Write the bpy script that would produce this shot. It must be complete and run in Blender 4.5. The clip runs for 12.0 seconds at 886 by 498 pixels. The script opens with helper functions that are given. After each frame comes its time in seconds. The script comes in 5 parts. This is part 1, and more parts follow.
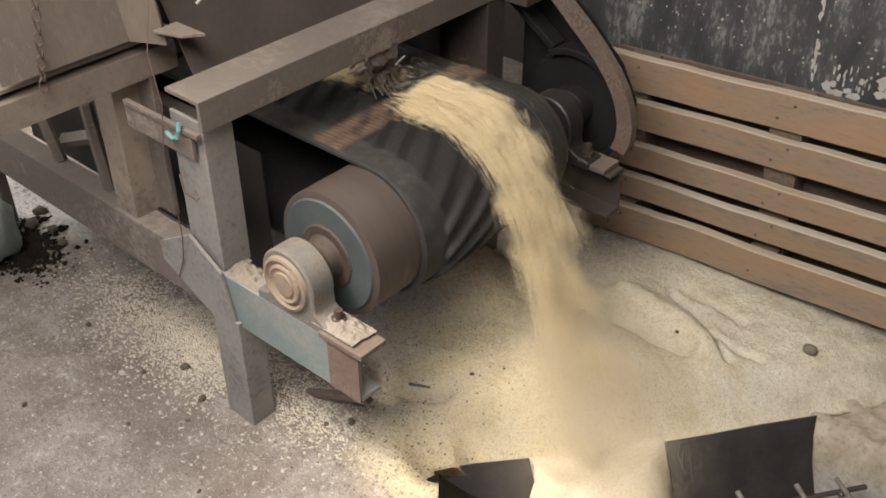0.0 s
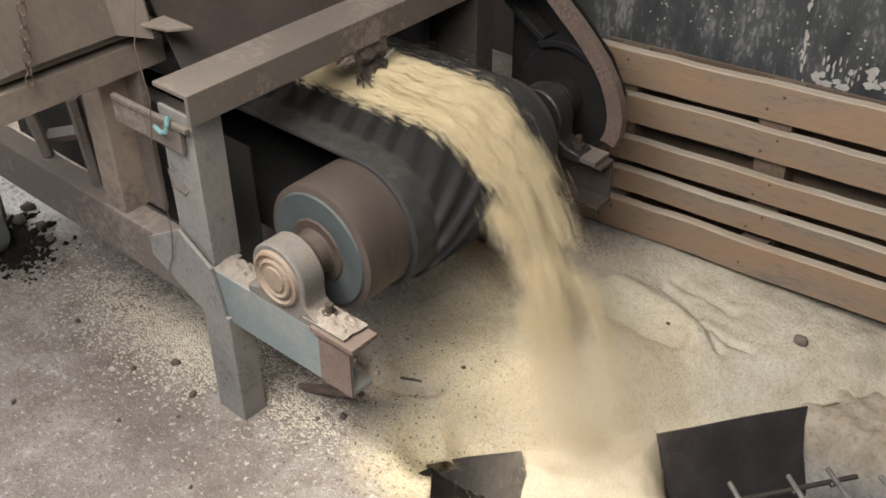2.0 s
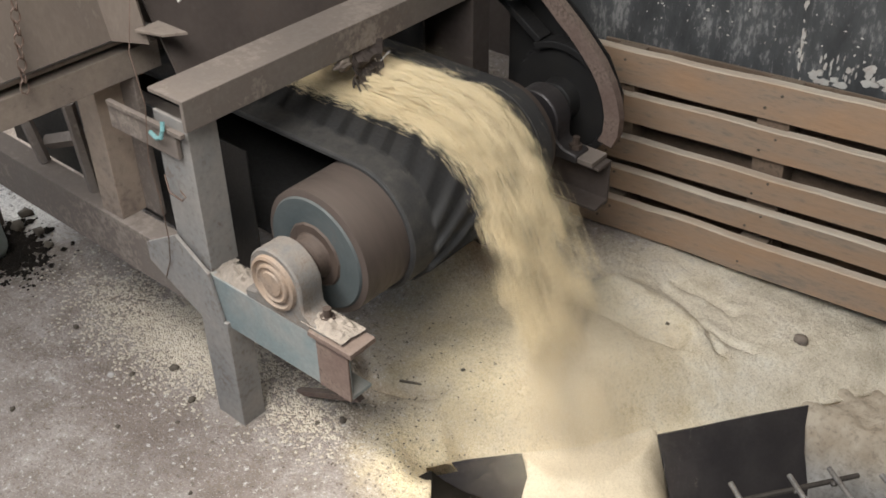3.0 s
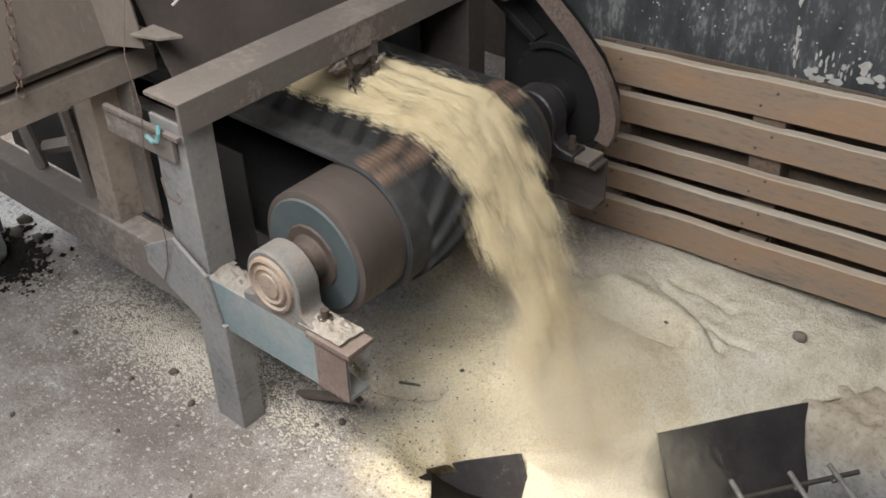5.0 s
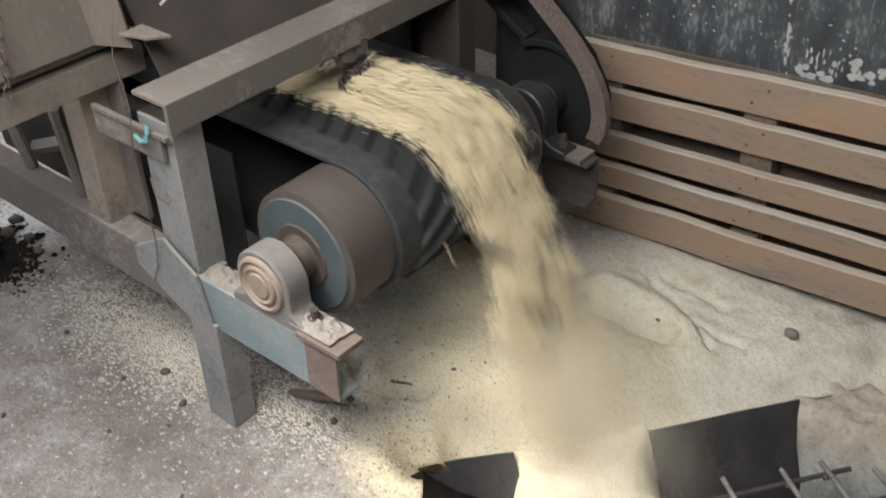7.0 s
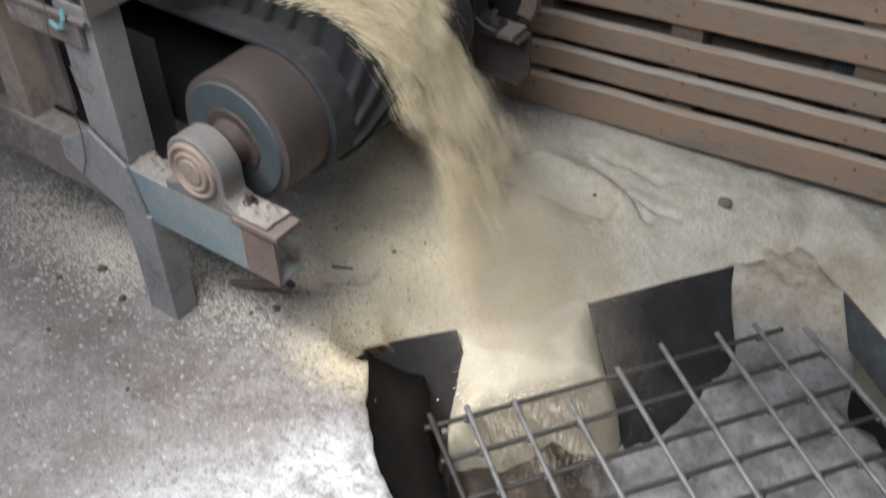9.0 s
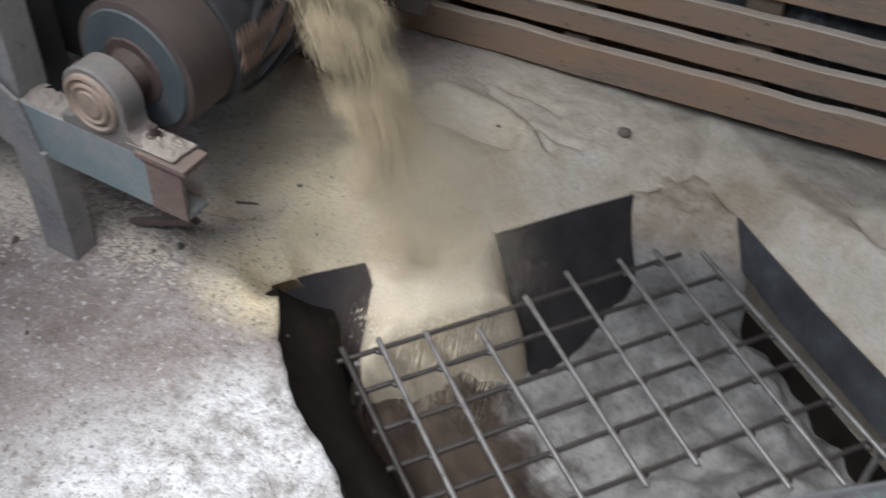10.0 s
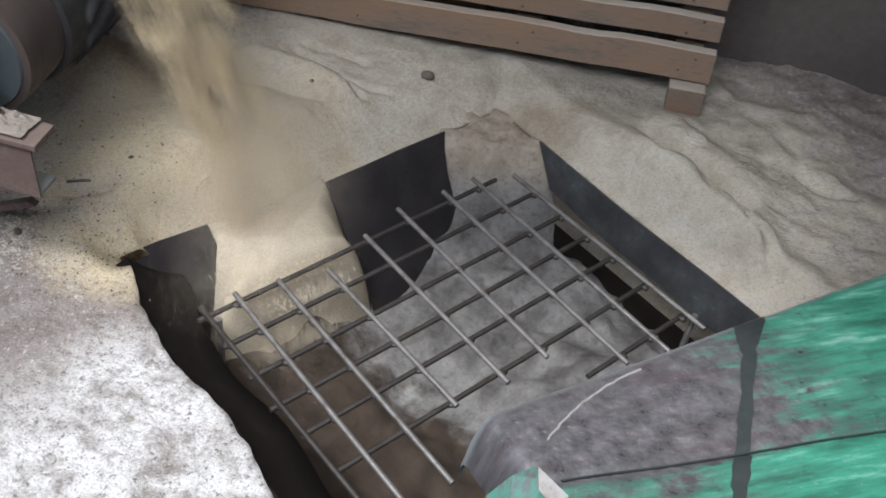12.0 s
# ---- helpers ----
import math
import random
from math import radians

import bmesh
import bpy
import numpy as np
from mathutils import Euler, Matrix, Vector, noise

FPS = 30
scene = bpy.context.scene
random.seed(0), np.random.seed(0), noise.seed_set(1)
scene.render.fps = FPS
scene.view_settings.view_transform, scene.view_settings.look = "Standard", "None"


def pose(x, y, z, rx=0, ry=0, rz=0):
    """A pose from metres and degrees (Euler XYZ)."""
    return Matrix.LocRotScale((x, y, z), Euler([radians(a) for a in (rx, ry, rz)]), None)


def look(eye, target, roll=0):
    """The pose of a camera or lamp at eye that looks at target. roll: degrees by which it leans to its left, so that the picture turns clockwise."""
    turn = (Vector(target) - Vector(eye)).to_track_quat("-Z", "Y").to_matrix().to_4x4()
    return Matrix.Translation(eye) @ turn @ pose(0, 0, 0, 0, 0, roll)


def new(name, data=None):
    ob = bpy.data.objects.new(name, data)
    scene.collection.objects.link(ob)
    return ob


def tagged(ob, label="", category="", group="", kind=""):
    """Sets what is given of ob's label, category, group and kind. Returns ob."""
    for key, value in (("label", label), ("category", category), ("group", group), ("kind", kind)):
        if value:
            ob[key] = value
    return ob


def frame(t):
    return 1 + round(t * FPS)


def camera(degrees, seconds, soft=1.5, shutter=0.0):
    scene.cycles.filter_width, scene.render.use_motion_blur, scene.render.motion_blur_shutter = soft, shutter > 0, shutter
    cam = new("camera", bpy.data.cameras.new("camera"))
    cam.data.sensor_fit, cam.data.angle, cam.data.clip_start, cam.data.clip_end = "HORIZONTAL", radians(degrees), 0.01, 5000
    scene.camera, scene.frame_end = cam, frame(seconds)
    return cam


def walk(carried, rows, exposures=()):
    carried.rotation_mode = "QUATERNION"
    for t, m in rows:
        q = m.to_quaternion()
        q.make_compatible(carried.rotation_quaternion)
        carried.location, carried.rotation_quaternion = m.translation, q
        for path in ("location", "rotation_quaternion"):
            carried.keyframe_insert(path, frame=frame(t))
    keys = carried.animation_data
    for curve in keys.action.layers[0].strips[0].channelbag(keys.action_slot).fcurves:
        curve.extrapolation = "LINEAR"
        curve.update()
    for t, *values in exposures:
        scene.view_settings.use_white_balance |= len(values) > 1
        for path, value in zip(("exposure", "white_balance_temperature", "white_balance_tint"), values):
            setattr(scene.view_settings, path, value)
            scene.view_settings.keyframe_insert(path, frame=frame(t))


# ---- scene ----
cam = camera(47.2, 12.0, soft=1.65, shutter=0.9)

PATH = [
    (0, (0.24, 0.022, 1.768), (-0.833, 1.252, 0.612), -0.3),
    (0.5, (0.239, 0.026, 1.765), (-0.825, 1.251, 0.596), -0.3),
    (1, (0.235, 0.021, 1.765), (-0.822, 1.258, 0.602), 0.0),
    (1.5, (0.234, 0.022, 1.763), (-0.818, 1.254, 0.59), -0.3),
    (2, (0.236, 0.024, 1.763), (-0.818, 1.262, 0.597), -0.3),
    (2.5, (0.236, 0.028, 1.765), (-0.822, 1.266, 0.603), -0.6),
    (3, (0.236, 0.034, 1.764), (-0.819, 1.271, 0.599), -0.9),
    (5, (0.248, 0.035, 1.758), (-0.813, 1.274, 0.6), -1.6),
    (5.5, (0.255, 0.036, 1.756), (-0.81, 1.276, 0.604), -1.7),
    (6, (0.249, 0.035, 1.762), (-0.813, 1.278, 0.611), -1.4),
    (6.5, (0.25, 0.035, 1.76), (-0.811, 1.282, 0.613), -1.5),
    (6.7, (0.256, 0.041, 1.76), (-0.809, 1.285, 0.612), -1.6),
    (8.3, (0.254, 0.055, 1.753), (-0.672, 1.287, 0.479), -1.4),
    (8.5, (0.271, 0.039, 1.729), (-0.651, 1.276, 0.457), -1.2),
    (9, (0.28, 0.035, 1.718), (-0.614, 1.245, 0.4), -1.8),
    (9.5, (0.286, 0.035, 1.699), (-0.534, 1.218, 0.311), 0.2),
    (10, (0.235, -0.003, 1.701), (-0.422, 1.261, 0.298), 3.1),
    (10.5, (0.202, -0.056, 1.703), (-0.324, 1.249, 0.281), 5.3),
    (11, (0.198, -0.104, 1.706), (-0.22, 1.243, 0.288), 6.2),
    (11.5, (0.169, -0.188, 1.704), (-0.129, 1.201, 0.297), 7.1),
    (12, (0.126, -0.24, 1.722), (-0.09, 1.174, 0.324), 8.2),
]
EXPOSURE = [(0, 0.2, 7150, 10), (2.5, 0.2, 6700, 9), (5.5, 0.2, 6300, 7), (6.7, 0.2, 6250, 7), (8.5, 0.05, 5950, 8), (9.5, -0.33, 5750, 9), (10, -0.51, 5800, 10), (11, -0.50, 5850, 11), (12, -0.46, 5850, 11)]
walk(cam, [(t, look(eye, target, roll)) for t, eye, target, roll in PATH], EXPOSURE)


# ---- light ----
world = bpy.data.worlds.new("sky")
scene.world = world
world.use_nodes = True
wn = world.node_tree
sky = wn.nodes.new("ShaderNodeTexSky")
sky.sky_type = "NISHITA"
sky.sun_disc = False
SUN_EL, SUN_AZ = radians(63.5), radians(210)
sky.sun_elevation, sky.sun_rotation = SUN_EL, SUN_AZ
wn.nodes["Background"].inputs["Strength"].default_value = 0.1
wn.links.new(sky.outputs["Color"], wn.nodes["Background"].inputs["Color"])

sun = new("sun", bpy.data.lights.new("sun", "SUN"))
sun.data.energy, sun.data.angle, sun.data.color = 3.4, radians(9), (1.0, 0.97, 0.93)
to_sun = Vector((math.sin(SUN_AZ) * math.cos(SUN_EL), math.cos(SUN_AZ) * math.cos(SUN_EL), math.sin(SUN_EL)))
sun.matrix_world = look(to_sun * 20, (0, 0, 0))


def window_light(name, eye, target, sx, sy, watts, colour):
    ob = new(name, bpy.data.lights.new(name, "AREA"))
    ob.data.shape, ob.data.size, ob.data.size_y = "RECTANGLE", sx, sy
    ob.data.energy, ob.data.color = watts, colour
    ob.matrix_world = look(eye, target)


# daylight in the open front of the shed and in its side opening
window_light("front_daylight", (-0.45, -0.22, 2.85), (-0.45, 1.35, 0.0), 2.4, 1.3, 145, (0.97, 0.98, 1.0))
window_light("side_daylight", (-3.05, 1.6, 1.3), (0.0, 1.6, 0.6), 2.6, 2.0, 22, (1.0, 0.97, 0.92))


# ---- materials ----
def ramp(nt, fac, stops):
    r = nt.nodes.new("ShaderNodeValToRGB")
    while len(r.color_ramp.elements) < len(stops):
        r.color_ramp.elements.new(0.5)
    for e, (p, c) in zip(r.color_ramp.elements, stops):
        e.position, e.color = p, (*c, 1) if len(c) == 3 else c
    nt.links.new(fac, r.inputs[0])
    return r.outputs[0]


def tex_noise(nt, vec, scale, detail=6.0, rough=0.6, stretch=None):
    n = nt.nodes.new("ShaderNodeTexNoise")
    n.inputs["Scale"].default_value, n.inputs["Detail"].default_value, n.inputs["Roughness"].default_value = scale, detail, rough
    if stretch:
        m = nt.nodes.new("ShaderNodeMapping")
        m.inputs["Scale"].default_value = stretch
        nt.links.new(vec, m.inputs["Vector"])
        vec = m.outputs[0]
    nt.links.new(vec, n.inputs["Vector"])
    return n.outputs["Fac"]


def mix(nt, fac, a, b):
    m = nt.nodes.new("ShaderNodeMix")
    m.data_type = "RGBA"
    for sock, v in ((m.inputs[0], fac), (m.inputs[6], a), (m.inputs[7], b)):
        if isinstance(v, (int, float)):
            sock.default_value = v
        elif isinstance(v, tuple):
            sock.default_value = (*v, 1)
        else:
            nt.links.new(v, sock)
    return m.outputs[2]


def maths(nt, op, a, b=0.0, clamp=False):
    m = nt.nodes.new("ShaderNodeMath")
    m.operation, m.use_clamp = op, clamp
    for sock, v in zip(m.inputs, (a, b)):
        if isinstance(v, (int, float)):
            sock.default_value = v
        else:
            nt.links.new(v, sock)
    return m.outputs[0]


def base_mat(name, rough, metal=0.0):
    m = bpy.data.materials.new(name)
    m.use_nodes = True
    nt = m.node_tree
    b = nt.nodes["Principled BSDF"]
    b.inputs["Roughness"].default_value, b.inputs["Metallic"].default_value = rough, metal
    geo = nt.nodes.new("ShaderNodeNewGeometry")
    tc = nt.nodes.new("ShaderNodeTexCoord")
    return m, nt, b, geo, tc


def bump(nt, b, height, strength, dist):
    n = nt.nodes.new("ShaderNodeBump")
    n.inputs["Strength"].default_value, n.inputs["Distance"].default_value = strength, dist
    nt.links.new(height, n.inputs["Height"])
    nt.links.new(n.outputs[0], b.inputs["Normal"])


def worn(name, paint, second, spot, rough=0.6, metal=0.0, dust=0.0, dust_colour=(0.42, 0.36, 0.28), scale=9.0, spot_at=0.62,
         stretch=None, random_tint=0.0, bump_by=0.3):
    """A worn surface: two tones, chipped spots, fine grain, and dust lying on what faces up."""
    m, nt, b, geo, tc = base_mat(name, rough, metal)
    vec = tc.outputs["Object"]
    big = tex_noise(nt, vec, scale, 5, 0.6, stretch)
    fine = tex_noise(nt, vec, scale * 9, 6, 0.7, stretch)
    col = mix(nt, ramp(nt, big, [(0.35, (0, 0, 0)), (0.68, (1, 1, 1))]), paint, second)
    both = maths(nt, "ADD", maths(nt, "MULTIPLY", big, 0.45), maths(nt, "MULTIPLY", fine, 0.55))
    col = mix(nt, ramp(nt, both, [(spot_at - 0.06, (0, 0, 0)), (spot_at + 0.05, (1, 1, 1))]), col, spot)
    grain = mix(nt, maths(nt, "MULTIPLY", fine, 0.45), col, (0.03, 0.025, 0.02))
    if random_tint:
        oi = nt.nodes.new("ShaderNodeObjectInfo")
        h = nt.nodes.new("ShaderNodeHueSaturation")
        nt.links.new(maths(nt, "ADD", maths(nt, "MULTIPLY", oi.outputs["Random"], random_tint), 1 - random_tint / 2), h.inputs["Value"])
        nt.links.new(grain, h.inputs["Color"])
        grain = h.outputs[0]
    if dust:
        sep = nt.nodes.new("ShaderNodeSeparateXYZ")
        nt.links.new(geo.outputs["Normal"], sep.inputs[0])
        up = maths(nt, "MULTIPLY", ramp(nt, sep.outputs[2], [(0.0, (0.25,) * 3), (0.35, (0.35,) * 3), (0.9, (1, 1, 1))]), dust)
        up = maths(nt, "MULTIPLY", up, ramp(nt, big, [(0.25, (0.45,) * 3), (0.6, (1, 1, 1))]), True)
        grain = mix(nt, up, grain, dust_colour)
    nt.links.new(grain, b.inputs["Base Color"])
    nt.links.new(ramp(nt, fine, [(0.3, (rough - 0.12,) * 3), (0.7, (min(1, rough + 0.15),) * 3)]), b.inputs["Roughness"])
    bump(nt, b, both, bump_by, 0.004)
    return m


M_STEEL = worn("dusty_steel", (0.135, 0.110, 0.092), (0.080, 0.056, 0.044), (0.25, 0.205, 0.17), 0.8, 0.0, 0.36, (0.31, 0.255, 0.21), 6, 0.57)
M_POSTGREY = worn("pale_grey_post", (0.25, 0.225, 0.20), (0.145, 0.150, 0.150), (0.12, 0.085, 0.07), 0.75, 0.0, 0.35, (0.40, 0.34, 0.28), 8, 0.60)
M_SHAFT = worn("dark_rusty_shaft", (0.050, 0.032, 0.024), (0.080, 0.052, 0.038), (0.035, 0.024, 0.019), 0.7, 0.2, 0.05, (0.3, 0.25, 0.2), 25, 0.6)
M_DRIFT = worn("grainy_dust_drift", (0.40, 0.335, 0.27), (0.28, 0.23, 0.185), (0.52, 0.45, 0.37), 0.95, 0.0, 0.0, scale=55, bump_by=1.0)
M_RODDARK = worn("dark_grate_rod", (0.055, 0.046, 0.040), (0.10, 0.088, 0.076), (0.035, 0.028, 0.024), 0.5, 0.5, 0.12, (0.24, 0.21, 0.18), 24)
M_WALLBROWN = worn("dark_brown_wall", (0.135, 0.113, 0.095), (0.095, 0.080, 0.067), (0.17, 0.145, 0.125), 0.95, 0.0, 0.1, (0.16, 0.14, 0.12), 4, 0.66)
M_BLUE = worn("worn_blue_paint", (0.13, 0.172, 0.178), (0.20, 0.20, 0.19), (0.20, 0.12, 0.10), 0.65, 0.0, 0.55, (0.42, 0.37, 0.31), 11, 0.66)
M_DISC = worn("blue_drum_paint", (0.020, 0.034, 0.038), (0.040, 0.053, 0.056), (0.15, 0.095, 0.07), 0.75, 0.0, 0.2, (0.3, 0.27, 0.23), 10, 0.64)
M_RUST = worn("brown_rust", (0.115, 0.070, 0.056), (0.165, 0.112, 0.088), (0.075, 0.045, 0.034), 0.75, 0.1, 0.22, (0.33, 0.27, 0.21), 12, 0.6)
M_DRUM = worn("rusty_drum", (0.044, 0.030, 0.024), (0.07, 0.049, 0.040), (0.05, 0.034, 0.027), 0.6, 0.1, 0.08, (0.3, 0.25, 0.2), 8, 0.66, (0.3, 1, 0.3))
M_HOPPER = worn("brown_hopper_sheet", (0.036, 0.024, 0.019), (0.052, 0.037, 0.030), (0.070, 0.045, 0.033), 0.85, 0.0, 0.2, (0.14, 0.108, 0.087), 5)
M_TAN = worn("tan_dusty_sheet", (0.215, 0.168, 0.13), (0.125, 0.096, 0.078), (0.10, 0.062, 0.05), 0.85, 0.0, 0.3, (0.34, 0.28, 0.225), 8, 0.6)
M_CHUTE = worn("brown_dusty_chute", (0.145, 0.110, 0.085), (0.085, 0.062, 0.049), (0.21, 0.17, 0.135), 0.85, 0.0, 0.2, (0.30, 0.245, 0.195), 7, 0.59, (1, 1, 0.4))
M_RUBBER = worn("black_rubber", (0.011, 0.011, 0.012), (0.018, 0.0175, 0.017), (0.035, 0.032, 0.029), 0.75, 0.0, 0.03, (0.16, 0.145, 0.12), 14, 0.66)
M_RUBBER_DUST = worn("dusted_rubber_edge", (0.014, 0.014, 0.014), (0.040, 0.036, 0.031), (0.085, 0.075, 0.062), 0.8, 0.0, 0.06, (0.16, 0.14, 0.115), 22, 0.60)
M_BLACK = worn("greasy_steel_and_shade_black", (0.012, 0.012, 0.013), (0.02, 0.019, 0.018), (0.05, 0.045, 0.04), 0.45, 0.3, 0.0, scale=16, spot_at=0.68)
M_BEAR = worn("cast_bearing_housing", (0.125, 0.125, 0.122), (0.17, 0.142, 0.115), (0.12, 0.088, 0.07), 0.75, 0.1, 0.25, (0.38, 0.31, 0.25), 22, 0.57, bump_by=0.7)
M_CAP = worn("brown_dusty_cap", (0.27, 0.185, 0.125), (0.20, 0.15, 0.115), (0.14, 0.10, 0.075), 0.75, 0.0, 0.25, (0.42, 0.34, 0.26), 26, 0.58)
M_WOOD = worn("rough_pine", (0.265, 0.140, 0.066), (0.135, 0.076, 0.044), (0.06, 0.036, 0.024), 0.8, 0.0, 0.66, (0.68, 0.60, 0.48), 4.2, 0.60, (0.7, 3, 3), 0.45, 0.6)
M_WOOD_DARK = worn("pallet_wood_gap_shade", (0.10, 0.065, 0.04), (0.15, 0.095, 0.06), (0.05, 0.035, 0.025), 0.85, 0.0, 0.3, (0.3, 0.25, 0.19), 8)
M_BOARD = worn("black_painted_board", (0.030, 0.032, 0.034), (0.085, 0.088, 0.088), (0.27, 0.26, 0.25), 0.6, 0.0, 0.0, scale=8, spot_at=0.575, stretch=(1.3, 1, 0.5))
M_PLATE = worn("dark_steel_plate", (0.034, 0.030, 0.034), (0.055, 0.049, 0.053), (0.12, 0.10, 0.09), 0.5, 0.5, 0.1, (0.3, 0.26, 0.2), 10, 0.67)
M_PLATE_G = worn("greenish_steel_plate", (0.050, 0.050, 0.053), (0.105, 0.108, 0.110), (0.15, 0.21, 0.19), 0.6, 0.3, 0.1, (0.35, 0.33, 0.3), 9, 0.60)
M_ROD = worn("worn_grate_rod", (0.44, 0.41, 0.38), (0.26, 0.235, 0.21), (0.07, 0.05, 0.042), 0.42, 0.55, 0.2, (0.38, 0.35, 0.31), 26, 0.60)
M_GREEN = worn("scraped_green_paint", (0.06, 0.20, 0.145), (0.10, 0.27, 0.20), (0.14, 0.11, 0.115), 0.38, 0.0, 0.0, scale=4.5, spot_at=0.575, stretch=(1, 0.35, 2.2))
M_GREEN_DARK = worn("dark_tar_and_fold_shade", (0.035, 0.05, 0.046), (0.055, 0.075, 0.068), (0.08, 0.13, 0.11), 0.5, 0.3, 0.1, (0.3, 0.27, 0.25), 6, 0.63)
# near-black: carries the pit walls' shade as colour; the dark soil shares it
M_PITWALL = worn("pit_shade_and_dark_soil", (0.010, 0.008, 0.006), (0.018, 0.014, 0.011), (0.03, 0.024, 0.018), 0.95, 0.0, 0.0, scale=9)
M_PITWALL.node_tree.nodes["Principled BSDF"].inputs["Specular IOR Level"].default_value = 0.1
M_PITMEAL = worn("grey_meal_crust", (0.42, 0.39, 0.34), (0.30, 0.275, 0.24), (0.16, 0.14, 0.12), 0.95, 0.0, 0.0, scale=8, spot_at=0.64)
M_CONC = worn("grey_plaster", (0.30, 0.28, 0.26), (0.24, 0.22, 0.20), (0.18, 0.16, 0.14), 0.95, 0.0, 0.0, scale=3)
M_LUMP = worn("dark_dirt_clod", (0.07, 0.055, 0.04), (0.11, 0.085, 0.06), (0.2, 0.16, 0.12), 0.95, 0.0, 0.1, scale=40)
M_PALE = worn("pale_rag", (0.55, 0.52, 0.47), (0.42, 0.37, 0.33), (0.25, 0.18, 0.14), 0.95, 0.0, 0.0, scale=30)
M_TEAL = worn("teal_cord", (0.13, 0.29, 0.29), (0.22, 0.38, 0.37), (0.4, 0.4, 0.36), 0.8, 0.0, 0.0, scale=40)
M_TEALBAG = worn("pale_teal_sheet", (0.40, 0.47, 0.45), (0.50, 0.53, 0.50), (0.3, 0.3, 0.28), 0.8, 0.0, 0.0, scale=12)
M_POST = worn("pale_dusty_post", (0.33, 0.25, 0.185), (0.22, 0.165, 0.125), (0.14, 0.10, 0.08), 0.8, 0.0, 0.3, (0.4, 0.33, 0.27), 6, 0.63)
M_GRAIN = worn("pale_grain", (0.66, 0.58, 0.46), (0.50, 0.42, 0.32), (0.35, 0.27, 0.2), 0.8, 0.0, 0.0, scale=60)
M_WIRE = worn("rusty_wire", (0.12, 0.07, 0.05), (0.18, 0.12, 0.09), (0.25, 0.2, 0.16), 0.6, 0.4, 0.0, scale=40)
M_SPLICE = worn("rusty_splice_strip", (0.24, 0.15, 0.10), (0.18, 0.12, 0.09), (0.38, 0.30, 0.22), 0.6, 0.3, 0.0, scale=25)


def make_meal(name, low, high, grit):
    m, nt, b, geo, tc = base_mat(name, 0.95)
    big, fine = tex_noise(nt, tc.outputs["Object"], 9, 4, 0.55), tex_noise(nt, tc.outputs["Object"], 190, 4, 0.75)
    col = ramp(nt, big, [(0.3, low), (0.7, high)])
    col = mix(nt, ramp(nt, fine, [(0.38, (0.7,) * 3), (0.55, (0, 0, 0))]), col, grit)
    nt.links.new(col, b.inputs["Base Color"])
    b.inputs["Specular IOR Level"].default_value = 0.1
    bump(nt, b, fine, 0.5, 0.003)
    return m


M_MEAL = make_meal("ground_meal", (0.655, 0.525, 0.315), (0.755, 0.63, 0.415), (0.53, 0.405, 0.23))
M_DUST = make_meal("airborne_meal_dust", (0.78, 0.67, 0.49), (0.84, 0.74, 0.57), (0.70, 0.58, 0.40))
M_MEAL_OLD = make_meal("settled_meal", (0.58, 0.485, 0.345), (0.69, 0.595, 0.44), (0.46, 0.375, 0.25))


